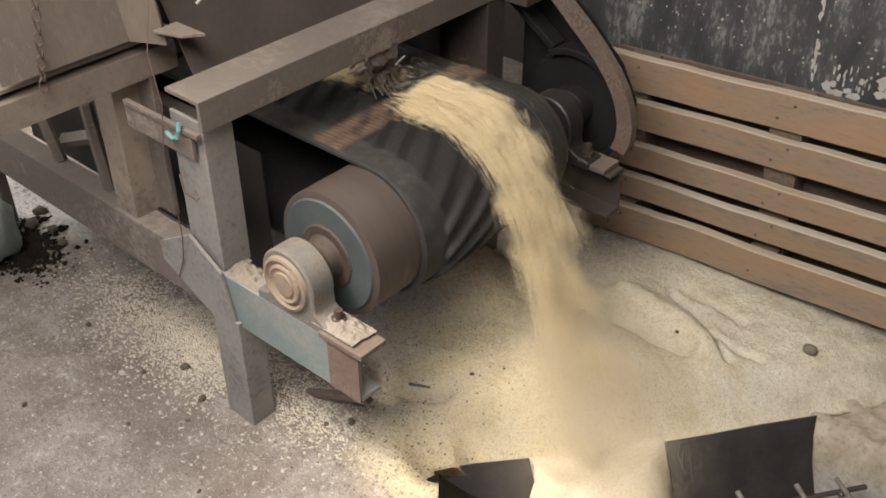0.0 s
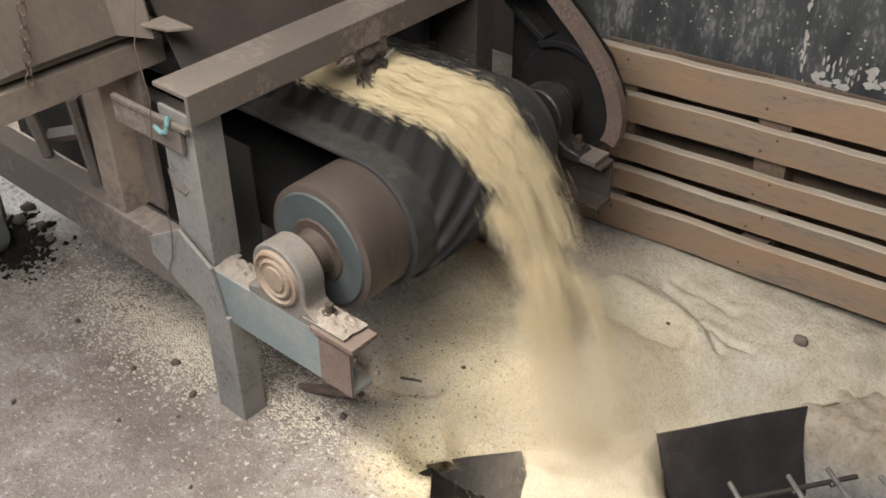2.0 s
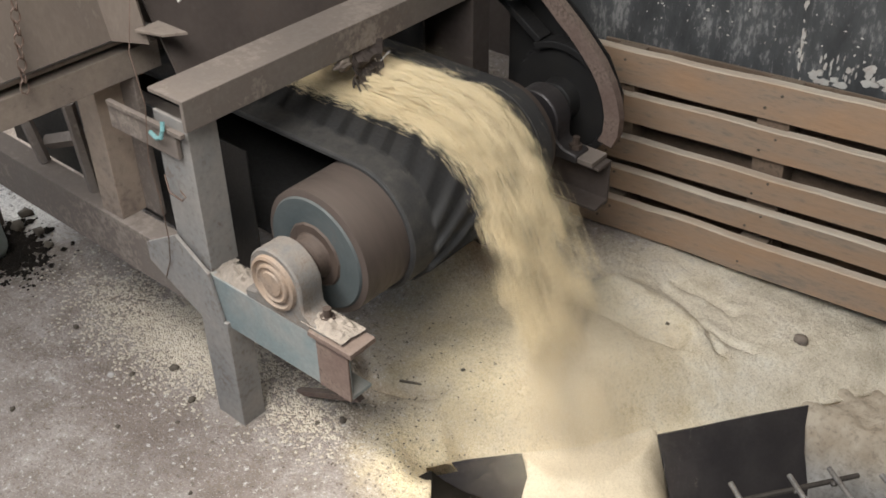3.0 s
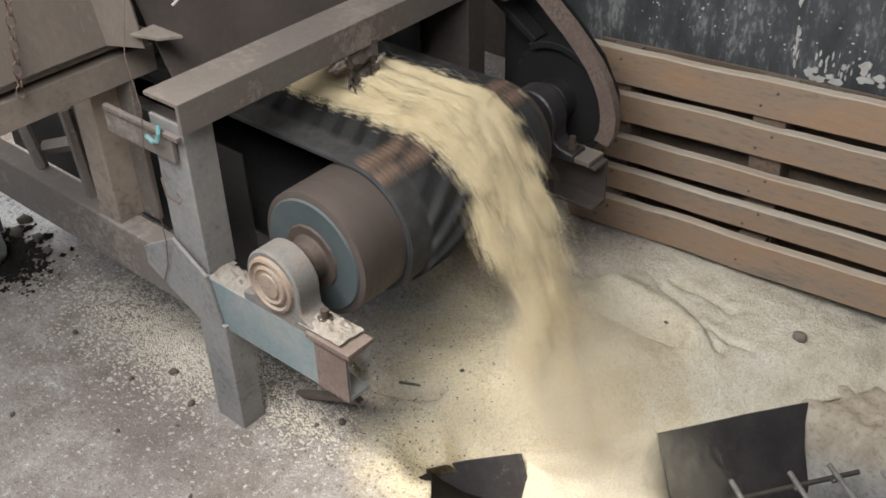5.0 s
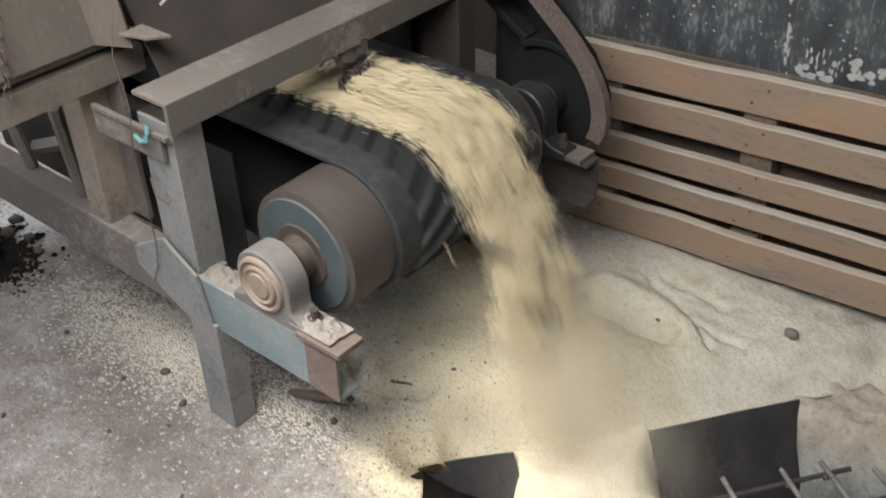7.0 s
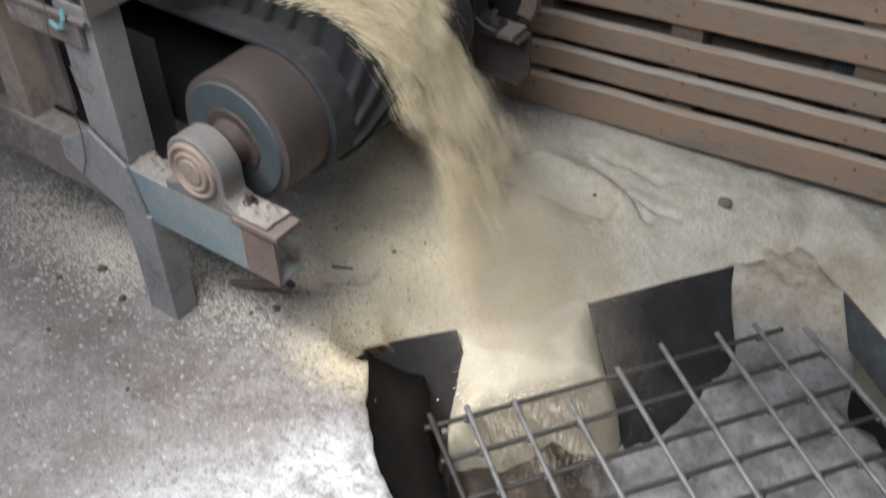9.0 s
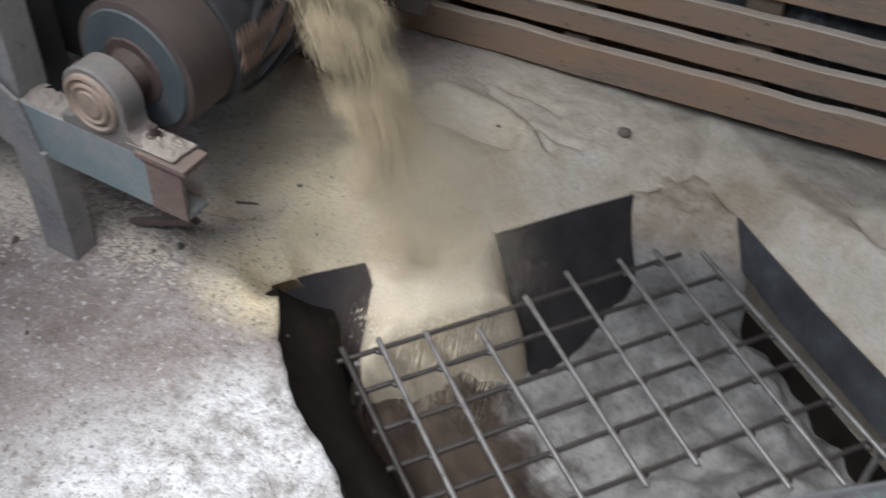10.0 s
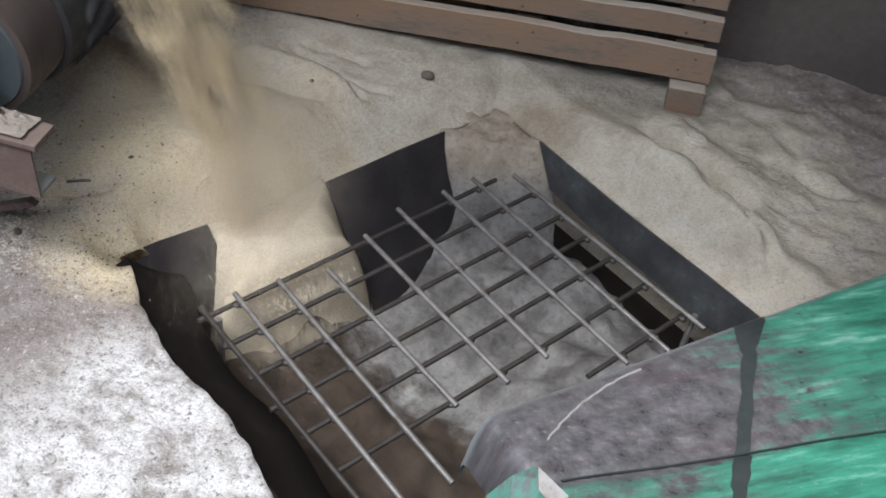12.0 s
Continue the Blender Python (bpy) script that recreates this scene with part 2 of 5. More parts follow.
def make_floor():
    """Trodden earth strewn with pale grain, under a blanket of meal round the heap."""
    m, nt, b, geo, tc = base_mat("earth_and_meal_floor", 0.95)
    pos = geo.outputs["Position"]
    big, mid, fine = tex_noise(nt, pos, 1.6, 5, 0.6), tex_noise(nt, pos, 11, 6, 0.65), tex_noise(nt, pos, 75, 5, 0.75)
    earth = ramp(nt, mid, [(0.3, (0.20, 0.165, 0.14)), (0.55, (0.31, 0.265, 0.235)), (0.75, (0.40, 0.355, 0.32))])
    vor = nt.nodes.new("ShaderNodeTexVoronoi")
    vor.inputs["Scale"].default_value = 130
    nt.links.new(pos, vor.inputs["Vector"])
    specks = ramp(nt, vor.outputs["Distance"], [(0.16, (1, 1, 1)), (0.30, (0, 0, 0))])

    def blob(cx, cy, rx, ry, lo, hi, ragged):
        """1 inside an oval patch, 0 outside, with a ragged rim."""
        mp = nt.nodes.new("ShaderNodeMapping")
        mp.inputs["Location"].default_value = (-cx / rx, -cy / ry, 0)
        mp.inputs["Scale"].default_value = (1 / rx, 1 / ry, 0)
        nt.links.new(pos, mp.inputs["Vector"])
        ln = nt.nodes.new("ShaderNodeVectorMath")
        ln.operation = "LENGTH"
        nt.links.new(mp.outputs[0], ln.inputs[0])
        d = maths(nt, "ADD", ln.outputs["Value"], maths(nt, "MULTIPLY", maths(nt, "SUBTRACT", mid, 0.5), ragged))
        return ramp(nt, d, [(lo, (1, 1, 1)), (hi, (0, 0, 0))])

    strewn = maths(nt, "MULTIPLY", specks, maths(nt, "MAXIMUM", blob(-1.60, 1.17, 0.42, 0.22, 0.4, 1.1, 0.8), ramp(nt, mid, [(0.5, (0, 0, 0)), (0.8, (0.7,) * 3)])))
    col = mix(nt, strewn, earth, (0.60, 0.53, 0.44))
    patch = tex_noise(nt, pos, 17, 10, 0.80)
    # white dusty crust, its colour lifted further to paint the pool of sunlight
    crust = maths(nt, "MULTIPLY", maths(nt, "MAXIMUM", blob(-0.50, 0.55, 0.62, 0.48, 0.55, 1.2, 0.9), blob(-0.60, 0.88, 0.28, 0.22, 0.5, 1.2, 0.9)), ramp(nt, patch, [(0.38, (0.2,) * 3), (0.48, (0.9,) * 3), (0.55, (1, 1, 1))]))
    crust = maths(nt, "MULTIPLY", crust, ramp(nt, mid, [(0.36, (0.3,) * 3), (0.52, (1, 1, 1))]))
    col = mix(nt, crust, col, (0.82, 0.785, 0.73))
    # far-left ground coloured near-white as if sun fell on it
    sunlit_patch = maths(nt, "MULTIPLY", blob(-2.62, 1.25, 0.36, 0.16, 0.5, 1.1, 0.8), ramp(nt, patch, [(0.36, (0, 0, 0)), (0.46, (1, 1, 1))]))
    col = mix(nt, sunlit_patch, col, (0.84, 0.81, 0.76))
    soil = maths(nt, "MULTIPLY", blob(-2.38, 1.08, 0.30, 0.13, 0.5, 1.2, 1.2), ramp(nt, patch, [(0.36, (1, 1, 1)), (0.60, (0.35,) * 3)]))
    col = mix(nt, soil, col, (0.035, 0.028, 0.023))
    damp = maths(nt, "MULTIPLY", blob(-1.46, 0.92, 0.50, 0.15, 0.3, 1.2, 0.9), 0.6)
    col = mix(nt, damp, col, (0.155, 0.118, 0.10))
    meal = ramp(nt, mid, [(0.3, (0.66, 0.53, 0.325)), (0.7, (0.78, 0.655, 0.44))])
    old = ramp(nt, mid, [(0.3, (0.52, 0.445, 0.325)), (0.5, (0.67, 0.59, 0.455)), (0.75, (0.76, 0.70, 0.58))])
    spread = maths(nt, "MAXIMUM", blob(-0.05, 2.0, 1.12, 0.75, 0.75, 1.2, 0.5), blob(-0.80, 1.62, 0.56, 0.50, 0.5, 1.2, 0.7))
    col = mix(nt, blob(-0.05, 2.0, 1.12, 0.75, 0.75, 1.2, 0.5), col, old)
    # dirtier meal near the wall, also darkened to paint the light's falloff
    dirty = maths(nt, "MULTIPLY", blob(0.22, 2.38, 0.60, 0.30, 0.3, 1.25, 0.8), 0.62)
    col = mix(nt, dirty, col, (0.27, 0.245, 0.20))
    heap = maths(nt, "MAXIMUM", blob(-0.80, 1.62, 0.56, 0.50, 0.3, 1.35, 0.7), blob(-0.86, 1.24, 0.22, 0.20, 0.35, 1.3, 0.8))
    col = mix(nt, heap, col, meal)
    brown = maths(nt, "MULTIPLY", blob(-0.02, 2.15, 0.22, 0.16, 0.2, 1.2, 0.6), 0.6)
    col = mix(nt, brown, col, (0.33, 0.25, 0.16))
    grain = maths(nt, "MULTIPLY", ramp(nt, fine, [(0.34, (0.75,) * 3), (0.47, (0, 0, 0))]), maths(nt, "SUBTRACT", 1.0, maths(nt, "MULTIPLY", spread, 0.72)))
    col = mix(nt, grain, col, (0.17, 0.13, 0.095))
    pock = tex_noise(nt, pos, 62, 4, 0.7)
    bare = maths(nt, "SUBTRACT", 1.0, maths(nt, "MULTIPLY", spread, 0.85))
    col = mix(nt, maths(nt, "MULTIPLY", ramp(nt, pock, [(0.34, (0.8,) * 3), (0.41, (0, 0, 0))]), bare), col, (0.13, 0.105, 0.085))
    col = mix(nt, maths(nt, "MULTIPLY", ramp(nt, pock, [(0.59, (0, 0, 0)), (0.66, (0.7,) * 3)]), bare), col, (0.66, 0.62, 0.56))
    grit = tex_noise(nt, pos, 210, 3, 0.7)
    col = mix(nt, ramp(nt, grit, [(0.36, (0.45,) * 3), (0.48, (0, 0, 0))]), col, (0.30, 0.235, 0.165))
    col = mix(nt, ramp(nt, grit, [(0.58, (0, 0, 0)), (0.68, (0.5,) * 3)]), col, (0.72, 0.66, 0.55))
    nt.links.new(col, b.inputs["Base Color"])
    b.inputs["Specular IOR Level"].default_value = 0.15
    bump(nt, b, maths(nt, "ADD", maths(nt, "ADD", fine, maths(nt, "MULTIPLY", mid, 1.5)), maths(nt, "MULTIPLY", maths(nt, "MULTIPLY", patch, crust), 0.4)), 0.85, 0.009)
    return m


M_FLOOR = make_floor()


# ---- mesh helpers ----
def add_box(bm, x0, x1, y0, y1, z0, z1, bev=0.0):
    made = bmesh.ops.create_cube(bm, size=1.0, matrix=Matrix.Translation(((x0 + x1) / 2, (y0 + y1) / 2, (z0 + z1) / 2)) @ Matrix.Diagonal((x1 - x0, y1 - y0, z1 - z0, 1)))
    if bev:
        edges = list({e for v in made["verts"] for e in v.link_edges})
        bmesh.ops.bevel(bm, geom=edges, offset=bev, segments=2, affect="EDGES", profile=0.6)
    return bm


def box(x0, x1, y0, y1, z0, z1, bev=0.003):
    return add_box(bmesh.new(), x0, x1, y0, y1, z0, z1, bev)


def add_prism(bm, outline, axis, a, b):
    """An outline of 2D points drawn out along axis 'x', 'y' or 'z' from a to b."""
    def at(p, k):
        return {"x": (k, p[0], p[1]), "y": (p[0], k, p[1]), "z": (p[0], p[1], k)}[axis]
    one = [bm.verts.new(at(p, a)) for p in outline]
    two = [bm.verts.new(at(p, b)) for p in outline]
    bm.faces.new(one)
    bm.faces.new(two[::-1])
    n = len(outline)
    for i in range(n):
        bm.faces.new((one[i], one[(i + 1) % n], two[(i + 1) % n], two[i]))
    bmesh.ops.recalc_face_normals(bm, faces=bm.faces[:])
    return bm


def prism(outline, axis, a, b, bev=0.0):
    bm = add_prism(bmesh.new(), outline, axis, a, b)
    if bev:
        bmesh.ops.bevel(bm, geom=bm.edges[:], offset=bev, segments=1, affect="EDGES")
    return bm


def add_rod(bm, p, q, r, n=10, r2=None):
    p, q = Vector(p), Vector(q)
    m = Matrix.Translation((p + q) / 2) @ (q - p).to_track_quat("Z", "Y").to_matrix().to_4x4()
    bmesh.ops.create_cone(bm, cap_ends=True, segments=n, radius1=r, radius2=r if r2 is None else r2, depth=(q - p).length, matrix=m)
    return bm


def rod(p, q, r, n=10):
    return add_rod(bmesh.new(), p, q, r, n)


def tube(points, r, n=7):
    """A bent wire or cord, swept along its points; closed into a ring where the ends meet."""
    bm, rings = bmesh.new(), []
    pts = [Vector(p) for p in points]
    loop = (pts[0] - pts[-1]).length < 1e-5
    if loop:
        pts = pts[:-1]
    for i, p in enumerate(pts):
        a = pts[i - 1] if loop or i else p
        b = pts[(i + 1) % len(pts)] if loop or i < len(pts) - 1 else p
        q = (b - a).to_track_quat("Z", "Y")
        rings.append([bm.verts.new(p + q @ Vector((r * math.cos(2 * math.pi * k / n), r * math.sin(2 * math.pi * k / n), 0))) for k in range(n)])
    for a, b in zip(rings, rings[1:] + (rings[:1] if loop else [])):
        for k in range(n):
            bm.faces.new((a[k], a[(k + 1) % n], b[(k + 1) % n], b[k]))
    if not loop:
        bm.faces.new(rings[0][::-1])
        bm.faces.new(rings[-1])
    bmesh.ops.recalc_face_normals(bm, faces=bm.faces[:])
    return bm


def lathe(profile, n, centre, axis_y=True):
    """A turned body about the y axis: profile rows of (y, radius)."""
    bm = bmesh.new()
    rings = []
    for y, r in profile:
        rings.append([bm.verts.new((centre[0] + r * math.cos(2 * math.pi * i / n), centre[1] + y, centre[2] + r * math.sin(2 * math.pi * i / n))) for i in range(n)])
    for a, b in zip(rings, rings[1:]):
        for i in range(n):
            bm.faces.new((a[i], a[(i + 1) % n], b[(i + 1) % n], b[i]))
    bm.faces.new(rings[0])
    bm.faces.new(rings[-1][::-1])
    bmesh.ops.recalc_face_normals(bm, faces=bm.faces[:])
    return bm


def lump(size, seed, rough=0.35, sub=2):
    bm = bmesh.new()
    bmesh.ops.create_icosphere(bm, subdivisions=sub, radius=1.0)
    for v in bm.verts:
        k = 1 + rough * noise.noise(v.co * 1.7 + Vector((seed * 3.1, seed, 0))) + rough * 0.5 * noise.noise(v.co * 4 + Vector((seed, 0, seed * 2.3)))
        v.co = Vector((v.co.x * size[0], v.co.y * size[1], v.co.z * size[2])) * k
    return bm


def to_mesh(name, bm, material, smooth=None):
    me = bpy.data.meshes.new(name)
    for f in bm.faces:
        f.smooth = smooth is not None
    if smooth is not None:
        for e in bm.edges:
            e.smooth = len(e.link_faces) == 2 and e.calc_face_angle(0) < smooth
    bm.to_mesh(me)
    bm.free()
    me.materials.append(material)
    return me


def part(name, bm, material, parent=None, label="", smooth=None, m=None):
    ob = new(name, to_mesh(name, bm, material, smooth))
    ob.parent = parent
    if m is not None:
        ob.matrix_basis = m
    return tagged(ob, label)


def thing(name, label, category, group="", kind="", m=None):
    ob = new(name)
    if m is not None:
        ob.matrix_basis = m
    return tagged(ob, label, category, group, kind)


def structure(name, bm, material, label="", smooth=None):
    return tagged(part(name, bm, material, None, label, smooth), kind="structure")


# ---- the pit's own directions: U away from the heap, V along its back plate ----
U, V = Vector((0.806, -0.592, 0)), Vector((0.592, 0.806, 0))


def uv(u, v, z=0.0):
    return U * u + V * v + Vector((0, 0, z))


def smooth_step(a, b, x):
    t = min(1, max(0, (x - a) / (b - a)))
    return t * t * (3 - 2 * t)


def near_line(p, line):
    best = 9
    for (ax, ay), (bx, by) in zip(line, line[1:]):
        dx, dy = bx - ax, by - ay
        t = min(1, max(0, ((p[0] - ax) * dx + (p[1] - ay) * dy) / (dx * dx + dy * dy)))
        best = min(best, math.hypot(p[0] - ax - t * dx, p[1] - ay - t * dy))
    return best


CREASES = (  # furrows in the meal: line, depth, width
    (((-0.90, 1.93), (-0.78, 1.91), (-0.68, 1.91), (-0.60, 1.94)), 0.060, 0.024),
    (((-0.76, 2.16), (-0.64, 2.11), (-0.56, 2.02), (-0.50, 1.99)), 0.026, 0.010),
    (((-0.74, 2.20), (-0.64, 2.20), (-0.55, 2.17)), 0.020, 0.009),
    (((-0.60, 2.06), (-0.52, 2.05), (-0.44, 2.07)), 0.022, 0.010),
    (((-1.21, 1.40), (-1.15, 1.355), (-1.09, 1.345), (-1.02, 1.365), (-0.96, 1.40)), 0.045, 0.015),
    (((0.29, 2.17), (0.34, 2.12), (0.42, 2.06), (0.52, 1.99), (0.58, 1.93)), 0.060, 0.020),
    (((0.28, 1.865), (0.36, 1.830), (0.43, 1.835), (0.50, 1.775), (0.57, 1.735)), 0.060, 0.016),
    (((0.36, 1.865), (0.45, 1.855), (0.52, 1.800), (0.60, 1.750)), 0.035, 0.012),
    (((0.46, 1.97), (0.56, 1.88), (0.64, 1.80), (0.66, 1.74)), 0.035, 0.012),
    (((0.72, 2.14), (0.78, 2.08), (0.88, 2.08)), 0.025, 0.012),
)
RIDGES = (
    (((-0.84, 2.03), (-0.70, 2.02), (-0.58, 1.99)), 0.060, 0.060),
    (((0.10, 2.08), (0.28, 2.02), (0.44, 1.93), (0.58, 1.83)), 0.060, 0.075),
    (((0.36, 2.22), (0.46, 2.12), (0.56, 2.05)), 0.035, 0.060),
)


def bell(x, y, cx, cy, sx, sy):
    return math.exp(-((x - cx) / sx) ** 2 / 2 - ((y - cy) / sy) ** 2 / 2)


def ground(x, y):
    """The height of the floor and of the meal that lies on it."""
    u, v = x * U.x + y * U.y, x * V.x + y * V.y
    z = 0.13 * bell(x, y, -0.77, 1.70, 0.17, 0.16) + 0.17 * bell(x, y, -1.22, 1.79, 0.11, 0.085) + 0.05 * bell(x, y, -1.02, 1.50, 0.13, 0.14)
    meal = smooth_step(1.25, 1.5, y) + smooth_step(-0.2, 0.2, x)
    for line, depth, width in CREASES:
        d = near_line((x, y), line)
        if d < 4 * width:
            z -= depth * math.exp(-(d / width) ** 2)
    for line, high, width in RIDGES:
        d = near_line((x, y), line)
        if d < 4 * width:
            z += high * math.exp(-(d / width) ** 2)
    p = Vector((x, y, 0))
    z += 0.006 * noise.noise(p * 9) + 0.004 * noise.noise(p * 23) + 0.012 * min(1, meal) * noise.noise(p * 4.3)
    crust = smooth_step(0.12, 0.40, x) * smooth_step(1.55, 1.8, y)
    if crust:
        z += crust * (0.022 * noise.noise(p * 3.6) + 0.012 * noise.noise(p * 8) + 0.008 * noise.noise(p * 19) + 0.010 * smooth_step(0.05, 0.25, noise.noise(Vector((x * 9 + y * 3, y * 12 - x * 3, 3)))) )
    z += bell(x, y, -0.55, 0.6, 0.4, 0.3) * (0.010 * noise.noise(p * 17) + 0.009 * noise.noise(p * 38))
    # the meal runs down to the plates' upper edges
    lip = smooth_step(0.13, 0.0, max(-1.44 - u, 0.50 - v, v - 1.71)) * max(smooth_step(0.50, 0.60, v), 0.5 * smooth_step(0.40, 0.50, v) * smooth_step(-1.34, -1.42, u)) * smooth_step(0.3, -0.2, u)
    z += lip * (-0.098 - 0.03 * bell(v, 0, 0.91, 0, 0.1, 1) - z)
    return z


def graded(lo, hi, core_lo, core_hi, fine, coarse):
    out, x = [], core_lo
    while x < hi:
        out.append(x)
        x += min(coarse, fine + max(0, x - core_hi) * 0.2)
    x = core_lo
    while x > lo:
        x -= min(coarse, fine + (core_lo - x) * 0.2)
        out.insert(0, x)
    return out


def in_pit(u, v):
    return -1.44 < u < -0.05 and 0.50 < v < 1.71 


def build_floor():
    us, vs = graded(-90.0, 90.0, -2.3, 0.1, 0.0118, 30), graded(-90.0, 90.0, 0.2, 2.5, 0.0118, 30)
    verts, faces = [], []
    for a in us:
        for b in vs:
            w = uv(a, b)
            # the broken rim on the pit's earth side wanders
            if -1.5 < a < 0.2 and 0.30 < b < 0.56:
                bite = -0.055 * smooth_step(-1.36, -1.20, a) + 0.02 * noise.noise(Vector((a * 5, 0.3, 2))) + 0.007 * noise.noise(Vector((a * 21, 0.3, 5)))
                w += V * bite * smooth_step(0.30, 0.48, b)
            verts.append((w.x, w.y, ground(w.x, w.y)))
    n = len(vs)
    for i in range(len(us) - 1):
        for j in range(n - 1):
            if not in_pit((us[i] + us[i + 1]) / 2, (vs[j] + vs[j + 1]) / 2):
                faces.append((i * n + j, (i + 1) * n + j, (i + 1) * n + j + 1, i * n + j + 1))
    # the broken sides of the hole go down into the earth
    count = {}
    for f in faces:
        for a, b in zip(f, f[1:] + f[:1]):
            count[min(a, b), max(a, b)] = count.get((min(a, b), max(a, b)), 0) + 1
    low = {}
    for (a, b), c in count.items():
        if c == 1 and all(abs(verts[k][0]) < 3 and abs(verts[k][1]) < 3.5 for k in (a, b)):
            for k in (a, b):
                if k not in low:
                    low[k] = len(verts)
                    verts.append((verts[k][0], verts[k][1], -0.5))
            faces.append((a, b, low[b], low[a]))
    me = bpy.data.meshes.new("floor")
    me.from_pydata(verts, [], faces)
    me.materials.append(M_FLOOR)
    for f in me.polygons:
        f.use_smooth = True
    tagged(new("floor", me), "trodden earth floor strewn with grain and pale meal", kind="structure")


build_floor()


# ---- the shed ----
def build_shed():
    structure("wall_north", box(-3.4, 4.0, 3.1, 3.3, 0, 3.0, 0), M_HOPPER, "dark brown shed wall")
    # added out of view to darken the right-hand side
    structure("unseen_wall_east", box(2.2, 2.4, -2.6, 2.655, 0, 3.0, 0), M_CONC, "unseen wall added to shut out light on the right")
    structure("wall_back", box(0.30, 4.0, 2.66, 2.80, -0.02, 3.0, 0), M_WALLBROWN, "dark brown wall slab beside the black board")
    # added out of view; its opening shapes the sun patch on the left
    bm = bmesh.new()
    add_box(bm, -3.4, -3.2, 3.0, 5.0, 0, 3.0)
    add_box(bm, -3.4, -3.2, -0.2, 3.0, 2.75, 3.0)
    structure("unseen_wall_west", bm, M_CONC, "unseen wall added to frame the light from the left")
    # overhead slabs added out of view; their edges set where sun and sky reach
    structure("unseen_roof", add_box(add_box(box(-3.4, 4.2, 0.25, 5.2, 3.0, 3.12, 0), -3.4, -1.85, -2.6, 0.248, 3.0, 3.12), 0.75, 2.4, -2.6, 0.248, 3.0, 3.12), M_HOPPER, "unseen dark roof added to block sun and sky light")


build_shed()


# ---- the pit under the grate ----
def quad_slab(corners, thick):
    """A slab on four corners, thickened downwards along its normal."""
    bm = bmesh.new()
    vs = [bm.verts.new(c) for c in corners]
    bm.faces.new(vs)
    bmesh.ops.subdivide_edges(bm, edges=bm.edges[:], cuts=12, use_grid_fill=True)
    bm.normal_update()
    r = bmesh.ops.extrude_face_region(bm, geom=bm.faces[:])
    bm.faces.ensure_lookup_table()
    nrm = bm.faces[0].normal.copy()
    bmesh.ops.translate(bm, verts=[g for g in r["geom"] if isinstance(g, bmesh.types.BMVert)], vec=-nrm * thick)
    bmesh.ops.recalc_face_normals(bm, faces=bm.faces[:])
    return bm


def pit_height(u, v):
    """The earth and meal lying in the pit."""
    z = -0.48 + 0.14 * smooth_step(1.02, 1.62, v) + 0.10 * smooth_step(0.8, 0.6, v)
    z += 0.10 * bell(u, v, -1.42, 1.62, 0.12, 0.14) + 0.28 * bell(u, v, -1.36, 0.86, 0.13, 0.13)
    p = Vector((u, v, 0))
    fill = smooth_step(-0.12, 0.05, (v - 1.47) * 0.9 - (u + 1.42) + 0.03 * noise.noise(p * 8))
    z -= 0.06 * smooth_step(1.62, 1.69, v + 0.05 * noise.noise(p * 9)) * (1 - fill)
    z += fill * (-0.098 - z)
    return z + (1 - fill) * (0.055 * noise.noise(p * 5) + 0.034 * noise.noise(p * 11)) + 0.018 * noise.noise(p * 17) + 0.008 * noise.noise(p * 33)


def pit_material():
    """Grey caked meal on one side, brown earth on the other, with a ragged edge between."""
    m, nt, b, geo, tc = base_mat("pit_bottom", 0.95)
    pos = geo.outputs["Position"]
    mid, fine = tex_noise(nt, pos, 9, 6, 0.65), tex_noise(nt, pos, 60, 5, 0.7)
    d = nt.nodes.new("ShaderNodeVectorMath")
    d.operation = "DOT_PRODUCT"
    d.inputs[1].default_value = (V.x - 0.25 * U.x, V.y - 0.25 * U.y, 0)
    nt.links.new(pos, d.inputs[0])
    side = maths(nt, "ADD", d.outputs["Value"], maths(nt, "MULTIPLY", maths(nt, "SUBTRACT", mid, 0.5), 0.5))
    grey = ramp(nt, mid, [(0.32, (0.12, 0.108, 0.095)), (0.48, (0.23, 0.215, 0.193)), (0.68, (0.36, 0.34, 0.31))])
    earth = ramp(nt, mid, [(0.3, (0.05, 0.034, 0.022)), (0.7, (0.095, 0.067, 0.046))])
    mr = nt.nodes.new("ShaderNodeMapRange")
    mr.inputs[1].default_value, mr.inputs[2].default_value = 1.22, 1.36
    nt.links.new(side, mr.inputs[0])
    col = mix(nt, mr.outputs[0], earth, grey)
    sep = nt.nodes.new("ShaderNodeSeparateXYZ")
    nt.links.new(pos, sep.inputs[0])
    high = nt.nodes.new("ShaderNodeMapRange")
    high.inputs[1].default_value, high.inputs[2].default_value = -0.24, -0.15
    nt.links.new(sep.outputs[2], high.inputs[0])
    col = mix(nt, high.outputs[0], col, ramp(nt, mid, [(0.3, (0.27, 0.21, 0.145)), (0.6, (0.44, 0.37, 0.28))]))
    col = mix(nt, ramp(nt, fine, [(0.3, (0.5,) * 3), (0.5, (0, 0, 0))]), col, (0.08, 0.06, 0.045))
    nt.links.new(col, b.inputs["Base Color"])
    bump(nt, b, maths(nt, "ADD", fine, mid), 0.6, 0.008)
    return m


